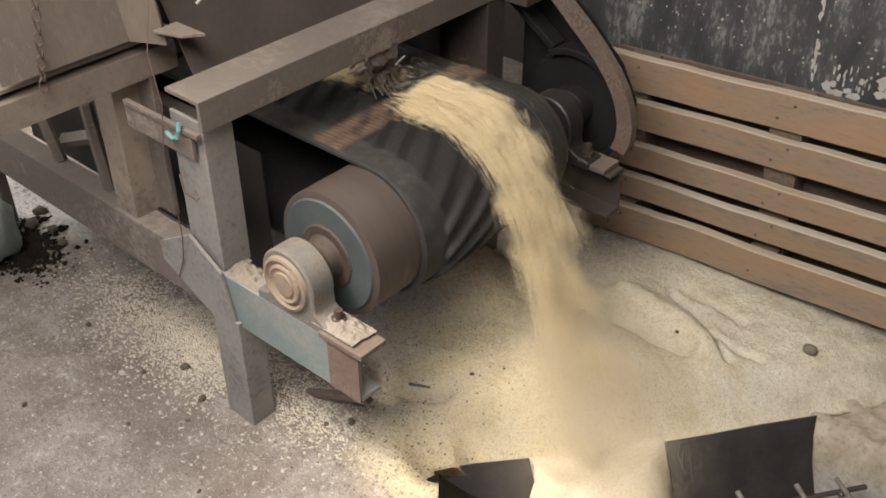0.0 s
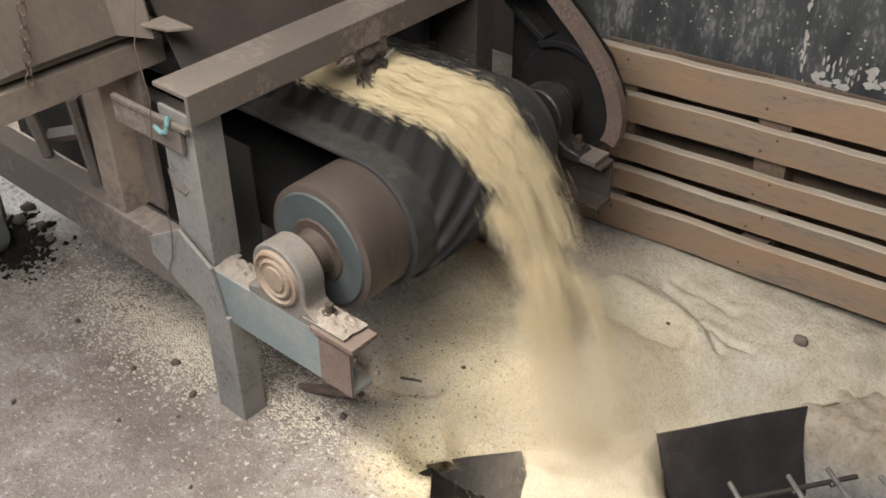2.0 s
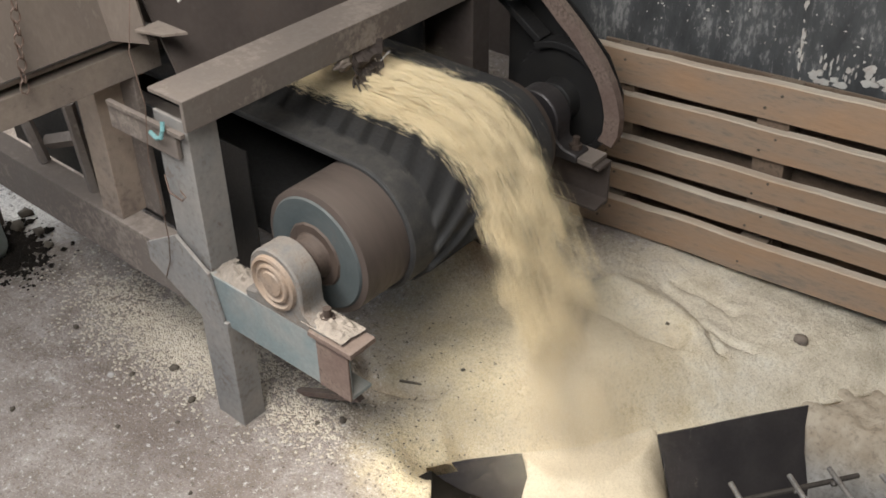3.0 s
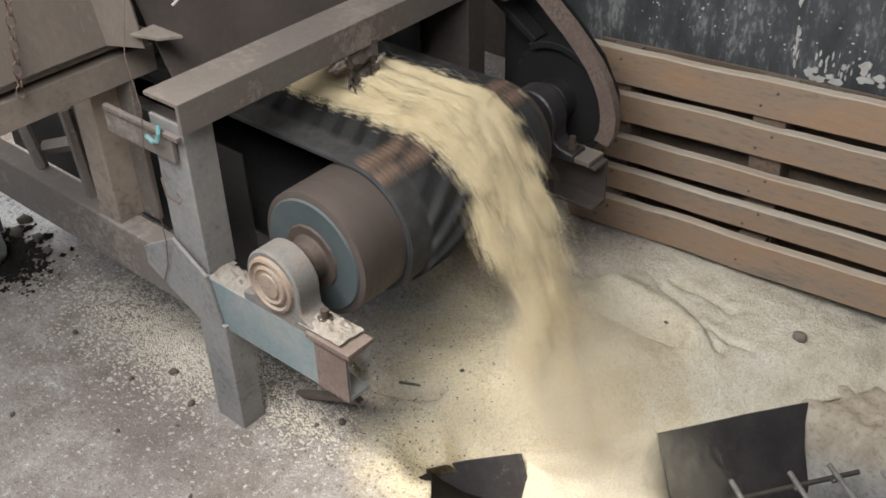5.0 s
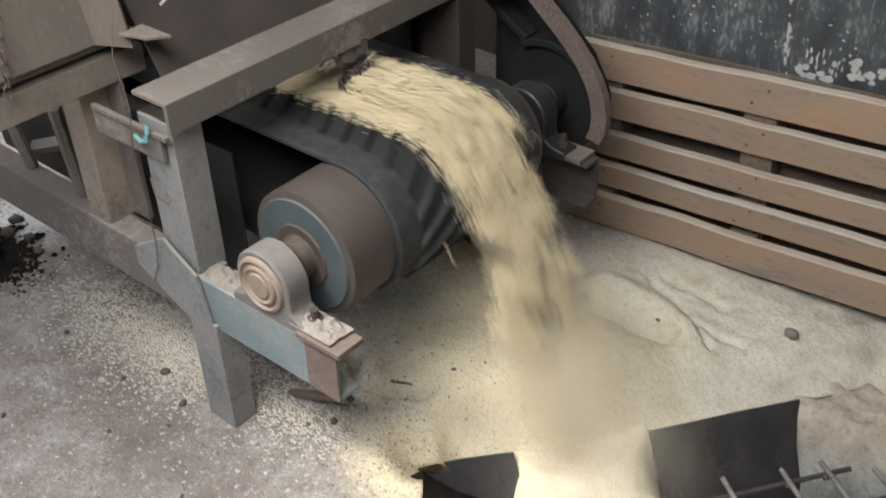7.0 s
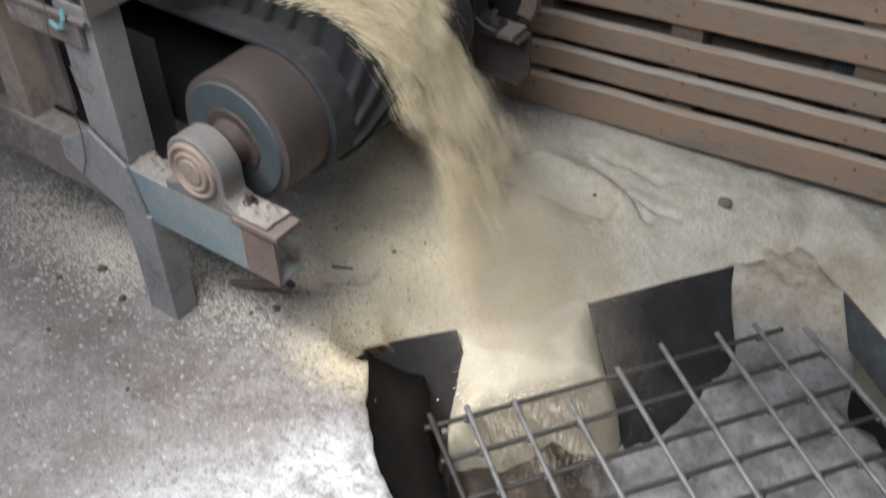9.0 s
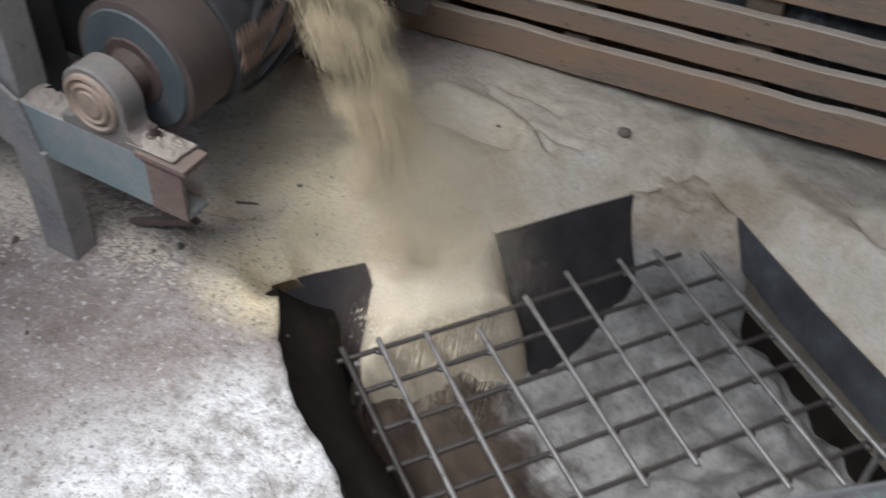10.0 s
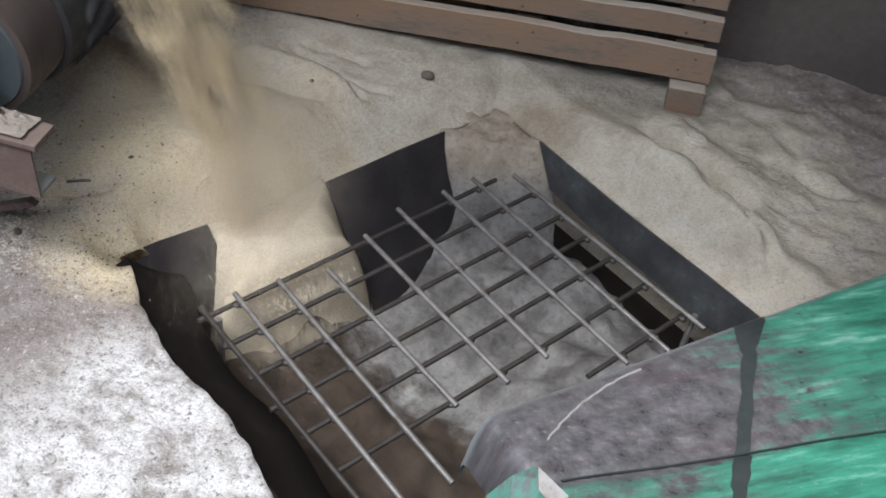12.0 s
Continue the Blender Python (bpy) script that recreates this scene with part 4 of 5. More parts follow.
def build_rag():
    bm = bmesh.new()
    n = 9
    grid = [[bm.verts.new((-1.275 + 0.02 * noise.noise(Vector((i * 0.5, j * 0.5, 1))), 1.50 + 0.012 * i + 0.01 * noise.noise(Vector((i, j * 0.4, 3))),
                           0.815 - (0.012 + 0.004 * noise.noise(Vector((i * 0.9, 0, 7)))) * j)) for j in range(n)] for i in range(n)]
    for i in range(n - 1):
        for j in range(n - 1):
            bm.faces.new((grid[i][j], grid[i + 1][j], grid[i + 1][j + 1], grid[i][j + 1]))
    r = bmesh.ops.extrude_face_region(bm, geom=bm.faces[:])
    bmesh.ops.translate(bm, verts=[g for g in r["geom"] if isinstance(g, bmesh.types.BMVert)], vec=(0.006, 0, 0))
    rag = tagged(part("scraper_rag", bm, M_HOPPER), "torn brown sacking caught under the cross beam", "rag")
    for k in range(7):
        y = 1.50 + 0.014 * k
        part("thread", tube([(-1.27, y, 0.745), (-1.266, y + 0.006, 0.725), (-1.262 + 0.01 * (k % 3), y + 0.012, 0.70 + 0.006 * (k % 2))], 0.0025, 5), M_LUMP, rag)
    part("thread", tube([(-1.262, 1.58, 0.76), (-1.255, 1.59, 0.772), (-1.25, 1.60, 0.78)], 0.0012, 5), M_PALE, rag, "pale frayed thread")
    tagged(part("plastic_scrap", lump((0.010, 0.024, 0.013), 4.0, 0.9, 3), M_TAN, None, "", 1.0, pose(-1.275, 1.475, 0.785)), "tan crumpled scrap caught under the cross beam", "scrap")


build_rag()


# ---- pallet and board behind the heap ----
def build_pallet():
    p = thing("wooden_pallet", "rough pine pallet standing on edge, its ledges dusted with meal", "pallet", m=pose(-1.06, 2.312, -0.006, 0, -3.3, 0.9))
    rows = ((0.012, 0.112, 0.0), (0.137, 0.205, 0.020), (0.228, 0.300, 0.040), (0.350, 0.435, 0.050), (0.463, 0.565, 0.056))
    for k, (z0, z1, y) in enumerate(rows):
        bm = bmesh.new()
        n = 24
        L = 1.495
        for s0, s1 in ((y, y + 0.028),):
            rings = []
            for i in range(n + 1):
                x = -0.12 + (L + 0.12) * i / n
                w = 0.004 * noise.noise(Vector((x * 3, k * 5.0, 0)))
                w2 = 0.006 * noise.noise(Vector((x * 5, k * 5.0, 4))) + 0.003 * noise.noise(Vector((x * 21, k * 5.0, 4)))
                rings.append([bm.verts.new((x, yy + w, zz)) for yy, zz in ((s0, z0 + w2 * 0.5), (s0, z1 - 0.003 + w2), (s0 + 0.003, z1 + w2), (s1, z1 + w2), (s1, z0 + w2 * 0.5))])
            for a, b in zip(rings, rings[1:]):
                for q in range(5):
                    bm.faces.new((a[q], a[(q + 1) % 5], b[(q + 1) % 5], b[q]))
            bm.faces.new(rings[0][::-1])
            bm.faces.new(rings[-1])
        bmesh.ops.recalc_face_normals(bm, faces=bm.faces[:])
        part("board", bm, M_WOOD, p)
    # wood behind the slats is coloured darker to give the gaps their shade
    for x in (0.0, 0.46, 0.95, 1.42):
        part("block", box(x - 0.045, x + 0.045, 0.0745, 0.150, 0.0, 0.545, 0.003), M_WOOD_DARK, p, "pallet bearer, darkened as the shade between boards")
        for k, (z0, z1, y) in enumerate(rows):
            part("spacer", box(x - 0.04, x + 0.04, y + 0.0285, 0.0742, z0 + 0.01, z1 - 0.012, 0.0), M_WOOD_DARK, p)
            for dx in (-0.02, 0.022):
                part("nail", add_rod(bmesh.new(), (x + dx, y - 0.002, (z0 + z1) / 2 + dx), (x + dx, y + 0.006, (z0 + z1) / 2 + dx), 0.004, 6), M_LUMP, p)
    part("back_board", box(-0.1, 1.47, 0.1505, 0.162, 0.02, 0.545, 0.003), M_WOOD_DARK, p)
    part("foot_board", box(1.385, 1.49, -0.035, 0.02, -0.10, 0.0, 0.004), M_WOOD, p, "pallet foot whitened with meal")


build_pallet()


def build_board():
    b = thing("black_board", "black-painted board with chipped white scratches behind the pallet", "board")
    part("panel", box(-1.45, 0.28, 2.475, 2.50, 0.0, 1.7, 0.002), M_BOARD, b)
    random.seed(5)

    def flake(x, z, rx, rz, lift):
        ring = [(x + rx * (0.55 + 0.6 * random.random()) * math.cos(a), z + rz * (0.55 + 0.6 * random.random()) * math.sin(a)) for a in [k * math.pi / 5 for k in range(10)]]
        part("paint_chip", prism(ring, "y", 2.4735 - lift, 2.476), M_PALE, b)
    # the flaked white patch low on the board
    for k in range(26):
        x = random.uniform(-0.58, -0.36)
        flake(x, 0.575 + 0.05 * abs(random.gauss(0, 0.5)) + 0.03 * (x > -0.50), random.uniform(0.005, 0.018), random.uniform(0.004, 0.014), 0.0002 * k)
    # drips and rubs up the same patch
    for k in range(16):
        x, z = random.uniform(-0.585, -0.46), random.uniform(0.60, 0.67)
        flake(x, z, random.uniform(0.0015, 0.004), random.uniform(0.004, 0.014), 0.00012 * k)
    # the scratched seam is a row of chips
    for k in range(34):
        z = 0.56 + 0.5 * random.random()
        flake(-0.615 - 0.07 * (z - 0.55) + random.gauss(0, 0.003), z, random.uniform(0.002, 0.005), random.uniform(0.004, 0.018), 0.0001 * k)
    for k in range(60):
        x, z = random.uniform(-1.2, -0.3), 0.62 + abs(random.gauss(0, 0.10))
        flake(x, z, random.uniform(0.001, 0.005), random.uniform(0.001, 0.004), 0.00005 * k)


build_board()


# ---- plates round the pit ----
def plate(name, outline, at, thick, material, label):
    """A bent plate: outline of (along, down) points, laid out by at()."""
    bm = bmesh.new()
    vs = [bm.verts.new(at(a, d)) for a, d in outline]
    bm.faces.new(vs)
    bm.normal_update()
    bm.faces.ensure_lookup_table()
    nrm = bm.faces[0].normal.copy()
    r = bmesh.ops.extrude_face_region(bm, geom=bm.faces[:])
    bmesh.ops.translate(bm, verts=[g for g in r["geom"] if isinstance(g, bmesh.types.BMVert)], vec=nrm * thick)
    bmesh.ops.recalc_face_normals(bm, faces=bm.faces[:])
    return tagged(part(name, bm, material), label, "steel plate")


def back_slope(v, d):
    return uv(-1.435 + d * 0.50, v, -0.085 - d * 0.86)


plate("chute_plate", [(0.515, -0.01), (0.55, -0.03), (0.60, -0.03), (0.735, -0.02), (0.742, 0.05), (0.73, 0.13), (0.70, 0.22), (0.67, 0.30), (0.655, 0.42), (0.48, 0.42)], back_slope, 0.006, M_PLATE, "dark worn steel chute plate at the pit's corner")
plate("chute_plate", [(1.085, 0.0), (1.20, 0.0), (1.33, -0.002), (1.50, 0.0), (1.485, 0.05), (1.475, 0.12), (1.475, 0.22), (1.46, 0.32), (1.42, 0.42), (1.37, 0.52), (1.13, 0.52), (1.11, 0.3)], back_slope, 0.006, M_PLATE, "dark steel chute plate with a curved cut edge")
plate("side_plate", [(-1.25, -0.01), (-0.9, 0.0), (-0.60, -0.005), (-0.05, 0.0), (-0.05, 0.125), (-0.6, 0.12), (-1.0, 0.115), (-1.16, 0.10)], lambda u, d: uv(u, 1.70 - d * 0.15, -0.09 - d), 0.006, M_PLATE_G, "long dark steel plate with green paint traces")


# ---- the grate ----
def build_grate():
    g = thing("rebar_grate", "welded steel rod grate over the hopper pit", "grate")
    r = 0.0068
    longs = []
    for v, u0, u1, in_by, out_by in ((0.60, -1.25, -0.50, 0.0, 0.0), (0.677, -1.245, -0.52, 0.012, -0.006), (0.789, -1.225, -0.53, 0.010, -0.006), (0.916, -1.185, -0.678, 0.004, 0.003),
                                     (1.07, -1.235, -0.66, 0.0, -0.011), (1.204, -1.27, -0.663, 0.0, -0.017), (1.349, -1.257, -0.538, 0.002, -0.014), (1.448, -1.254, -0.50, 0.008, 0.0), (1.566, -1.203, -0.504, 0.0, 0.013)):
        part("rod", add_rod(bmesh.new(), uv(u0, v + in_by, -0.113), uv(u1, v + out_by, -0.113), r, 10), M_RODDARK if v < 0.62 else M_ROD, g, "" if v < 0.62 else "bright worn rod", 0.8)
        longs.append((v, u0, u1))
    weld = to_mesh("weld", lump((0.013, 0.010, 0.006), 44.0, 0.5, 1), M_RODDARK, 2.0)
    for u, v0, v1 in ((-1.225, 0.58, 1.52), (-1.123, 0.585, 1.575), (-1.012, 0.585, 1.58), (-0.913, 0.578, 1.578), (-0.818, 0.595, 1.58), (-0.70, 0.60, 1.58), (-0.572, 1.235, 1.575)):
        part("rod", add_rod(bmesh.new(), uv(u, v0, -0.1255), uv(u, v1, -0.1255), r, 10), M_RODDARK, g, "dark rusty rod", 0.8)
        for v, u0, u1 in longs:
            if u0 < u < u1 and v0 < v < v1:
                ob = new("weld", weld)
                ob.parent = g
                ob.matrix_basis = Matrix.Translation(uv(u + 0.009, v, -0.121)) @ Matrix.Rotation(0.94 + 3 * v, 4, "Z")
    for u, v in ((-0.55, 1.60), (-0.48, 1.57), (-1.2, 0.62), (-0.55, 0.63)):
        part("leg", add_rod(bmesh.new(), uv(u, v, -0.85), uv(u, v, -0.12), 0.008, 8), M_ROD, g)


build_grate()


# ---- meal: the slide through the plates, falling clumps ----
def build_slide():
    """The tongue of meal that slides between the plates into the pit."""
    bm = bmesh.new()
    nu, nv = 48, 48
    grid = []
    for i in range(nu + 1):
        row = []
        for j in range(nv + 1):
            a, b = i / nu, j / nv
            v = 0.70 + 0.44 * b - 0.17 * a * a * (1 - b)
            u = -1.58 + 0.385 * a
            side = 1 - abs(2 * b - 1) ** 5
            z = -0.145 + 0.08 * side - 0.05 * smooth_step(0.3, 0.75, a) - 0.30 * (1 - side) * smooth_step(0.25, 0.6, a) - 0.30 * smooth_step(0.72, 1.0, a) ** 2
            p = uv(u, v)
            z += 0.014 * noise.noise(p * 9) + 0.007 * noise.noise(p * 24) + 0.004 * noise.noise(p * 60)
            rim = uv(min(u, -1.445), v)
            z = min(z, ground(rim.x, rim.y) - 0.008 + 0.014 * smooth_step(-0.05, -0.006, u + 1.44) + 0.022 * smooth_step(0.0, 0.10, u + 1.44))
            row.append(bm.verts.new((p.x, p.y, z)))
        grid.append(row)
    for i in range(nu):
        for j in range(nv):
            bm.faces.new((grid[i][j], grid[i + 1][j], grid[i + 1][j + 1], grid[i][j + 1]))
    r = bmesh.ops.extrude_face_region(bm, geom=bm.faces[:])
    bmesh.ops.translate(bm, verts=[g for g in r["geom"] if isinstance(g, bmesh.types.BMVert)], vec=(0, 0, -0.30))
    bmesh.ops.recalc_face_normals(bm, faces=bm.faces[:])
    tagged(part("meal_slide", bm, M_MEAL_OLD, None, "", 2.0), "pale yellow meal sliding between the plates onto the grate", "meal", kind="stuff")


build_slide()

flow = thing("falling_meal", "pale yellow meal riding the belt and pouring onto the heap", "meal", kind="stuff")
FEED_X = -1.62
LEAVE = radians(27)
trickles = []                  # (object, place across the slide, phase)
puffs = []                     # (object, phase, heading, drift, height)
clumps = []                    # (object, release time, y, lift, spin, reach factor)


OCTA = ((1, 0, 0), (0, 1, 0), (-1, 0, 0), (0, -1, 0), (0, 0, 1), (0, 0, -1))
OCTA_FACES = tuple(f for j in range(4) for f in ((j, (j + 1) % 4, 4), ((j + 1) % 4, j, 5)))


def grains(name, places, small, large, long=1.5, material=M_MEAL):
    """Loose grains of meal, each a little eight-sided crumb turned its own way."""
    verts, faces = [], []
    for p in places:
        r = random.uniform(small, large)
        turn = Matrix.Rotation(random.uniform(0, 3.14), 3, "Z") @ Matrix.Rotation(random.uniform(-0.6, 0.6), 3, "Y")
        n = len(verts)
        verts += [p + turn @ Vector((c[0] * r * long, c[1] * r, c[2] * r * 0.8)) for c in OCTA]
        faces += [tuple(n + k for k in f) for f in OCTA_FACES]
    me = bpy.data.meshes.new(name)
    me.from_pydata(verts, [], faces)
    me.materials.append(material)
    return me


def build_flow():
    random.seed(11)

    def bed(high, count):
        """A loose handful of the heaped layer, thinning towards its rim."""
        places = []
        for i in range(count):
            a, b = random.gauss(0, 0.5), random.gauss(0, 0.45)
            top = high * math.exp(-0.7 * (a * a + b * b))
            places.append(Vector((a * 0.052, b * 0.040, top * (1 - random.random() ** 2.2))))
        return grains("handful", places, 0.0014, 0.0038)

    thick = [bed(0.054, 520) for k in range(4)]
    thin = [bed(0.026, 380) for k in range(4)]
    wisp = [grains("wisp", [Vector((random.gauss(0, 0.026), random.gauss(0, 0.016), abs(random.gauss(0, 0.008)))) for i in range(110)], 0.0012, 0.0032, 2.0) for k in range(6)]
    dust = [grains("dust", [Vector((random.gauss(0, 0.055), random.gauss(0, 0.042), random.gauss(0, 0.035))) for i in range(330)], 0.0005, 0.0012, 1.2, M_DUST) for k in range(5)]
    crumb = [to_mesh("crumb", lump((0.008, 0.005, 0.004), 30.0 + k, 0.5, 1), M_MEAL, 2.0) for k in range(4)]

    def put(name, me, t, y, lift, spin, reach):
        ob = new(name, me)
        ob.parent = flow
        clumps.append((ob, t, y, lift, spin, reach))

    # fine dust thrown up where the stream lands and rolling down to the pit
    cloud = [grains("dust_puff", [Vector((random.gauss(0, 0.085), random.gauss(0, 0.075), random.gauss(0, 0.045))) for i in range(7000)], 0.00022, 0.0006, 1.2, M_DUST) for k in range(4)]
    for k in range(56):
        ob = new("dust_puff", cloud[k % 4])
        ob.parent = flow
        downhill = k % 2
        heading = random.gauss(-0.634, 0.45) if downhill else random.uniform(0, 2 * math.pi)
        puffs.append((ob, k * 1.1 / 56, heading, random.uniform(0.18, 0.46) if downhill else random.uniform(0.04, 0.30), random.uniform(0.05, 0.12) if downhill else random.uniform(0.08, 0.22)))

    spill = [grains("trickle", [Vector((random.gauss(0, 0.016), random.gauss(0, 0.022), random.gauss(0, 0.012))) for i in range(70)], 0.0010, 0.0026, 1.6, M_DUST) for k in range(3)]
    for k in range(64):
        ob = new("trickle", spill[k % 3])
        ob.parent = flow
        trickles.append((ob, 0.71 + 0.27 * ((k * 0.618) % 1.0), k * 0.9 / 64))

    t = -1.45
    while t < 12.0:
        # metres behind the splice, which keeps a stretch of the belt bare
        behind = SPEED * t - FEED_X - 1.21
        if behind < 0:
            w = 0.085
        else:
            w = 0.035 + 0.045 * smooth_step(0.1, 0.45, behind) + 0.030 * smooth_step(0.7, 1.6, behind) + 0.012 * smooth_step(2.5, 4, behind)
        if not -0.03 < behind < 0.13:
            mid = 1.605 - 0.015 * smooth_step(0.8, 2.5, behind)
            for k in range(5):
                off = (k - 2) / 2
                me = random.choice(thick if abs(off) < 0.7 and w > 0.06 else thin)
                put("handful", me, t + random.uniform(-0.02, 0.02), mid + off * max(0.01, w - 0.026) + random.uniform(-0.008, 0.008), 0.0, random.uniform(-18, 18), random.uniform(0.98, 1.42))
            for k in range(5):
                put("wisp", random.choice(wisp), t + random.uniform(-0.03, 0.03), mid + random.uniform(-0.98, 0.98) * w, 0.001 + 0.02 * random.random(), random.uniform(-14, 14), random.uniform(0.9, 1.75))
            for k in range(3):
                put("dust", random.choice(dust), t + random.uniform(-0.03, 0.03), mid + random.gauss(0, 0.02), 0.0, random.uniform(-40, 40), random.uniform(0.8, 1.7))
            put("crumb", random.choice(crumb), t + random.uniform(-0.03, 0.03), mid + random.gauss(0, w * 0.6), 0.01 + 0.02 * random.random(), random.uniform(-90, 90), random.uniform(0.8, 1.8))
        t += 0.038


build_flow()


# ---- the green hood at the pit's end ----
def hood_material(e0, along, across):
    """Green paint rubbed down to grey-brown metal towards one end, brushed along its length."""
    m, nt, b, geo, tc = base_mat("rubbed_green_hood", 0.35)
    pos = geo.outputs["Position"]

    def along_way(d):
        n = nt.nodes.new("ShaderNodeVectorMath")
        n.operation = "DOT_PRODUCT"
        n.inputs[1].default_value = d
        nt.links.new(pos, n.inputs[0])
        return maths(nt, "SUBTRACT", n.outputs["Value"], e0.dot(d))

    def span(x, lo, hi):
        mr = nt.nodes.new("ShaderNodeMapRange")
        mr.inputs[1].default_value, mr.inputs[2].default_value = lo, hi
        nt.links.new(x, mr.inputs[0])
        return mr.outputs[0]

    run, wide = along_way(along), along_way(across)
    flat = nt.nodes.new("ShaderNodeCombineXYZ")
    for k, v in enumerate((run, wide)):
        nt.links.new(v if k == 0 else maths(nt, "SUBTRACT", v, maths(nt, "MULTIPLY", run, 0.20)), flat.inputs[k])
    st = flat.outputs[0]
    big, mid, fine = tex_noise(nt, st, 4.5, 6, 0.65), tex_noise(nt, st, 22, 8, 0.72), tex_noise(nt, st, 90, 5, 0.7)
    brushed = tex_noise(nt, st, 10, 7, 0.7, (0.5, 3.2, 1))
    streak = tex_noise(nt, st, 7, 9, 0.70, (0.45, 2.6, 1))
    fold = maths(nt, "SUBTRACT", maths(nt, "SUBTRACT", wide, 0.184), maths(nt, "MULTIPLY", run, 0.236))
    wob = maths(nt, "MULTIPLY", maths(nt, "SUBTRACT", brushed, 0.5), 0.9)
    amount = maths(nt, "ADD", maths(nt, "ADD", span(run, 0.32, 1.15), wob), maths(nt, "MULTIPLY", span(fold, -0.01, 0.02), 0.45))
    amount = maths(nt, "ADD", amount, maths(nt, "MULTIPLY", maths(nt, "SUBTRACT", mid, 0.5), 0.8))
    fac = ramp(nt, amount, [(0.34, (0, 0, 0)), (0.52, (0.75,) * 3), (0.75, (1, 1, 1))])
    # green paint; its palest streaks put the sheet's highlights into the colour
    paint = ramp(nt, streak, [(0.28, (0.045, 0.075, 0.062)), (0.42, (0.045, 0.175, 0.11)), (0.55, (0.075, 0.32, 0.205)), (0.68, (0.32, 0.60, 0.46))])
    bare = ramp(nt, mid, [(0.28, (0.045, 0.043, 0.043)), (0.45, (0.105, 0.099, 0.098)), (0.60, (0.17, 0.155, 0.152)), (0.75, (0.28, 0.28, 0.27))])
    maroon = maths(nt, "MULTIPLY", ramp(nt, streak, [(0.52, (0, 0, 0)), (0.62, (1, 1, 1))]), 0.45)
    bare = mix(nt, maroon, bare, (0.095, 0.060, 0.062))
    col = mix(nt, fac, bare, paint)
    col = mix(nt, ramp(nt, fine, [(0.62, (0, 0, 0)), (0.70, (0.55,) * 3)]), col, (0.40, 0.40, 0.40))
    col = mix(nt, ramp(nt, fine, [(0.28, (0.7,) * 3), (0.38, (0, 0, 0))]), col, (0.04, 0.045, 0.042))
    # the highlight on the rounded edge, painted as a thin pale line
    rim = ramp(nt, maths(nt, "ADD", wide, maths(nt, "MULTIPLY", maths(nt, "SUBTRACT", mid, 0.5), 0.03)), [(0.010, (0.75,) * 3), (0.022, (0, 0, 0))])
    col = mix(nt, rim, col, (0.34, 0.36, 0.345))
    nt.links.new(col, b.inputs["Base Color"])
    nt.links.new(ramp(nt, mid, [(0.3, (0.22,) * 3), (0.7, (0.5,) * 3)]), b.inputs["Roughness"])
    bump(nt, b, maths(nt, "ADD", maths(nt, "ADD", brushed, fac), maths(nt, "MULTIPLY", mid, 0.5)), 0.4, 0.004)
    return m


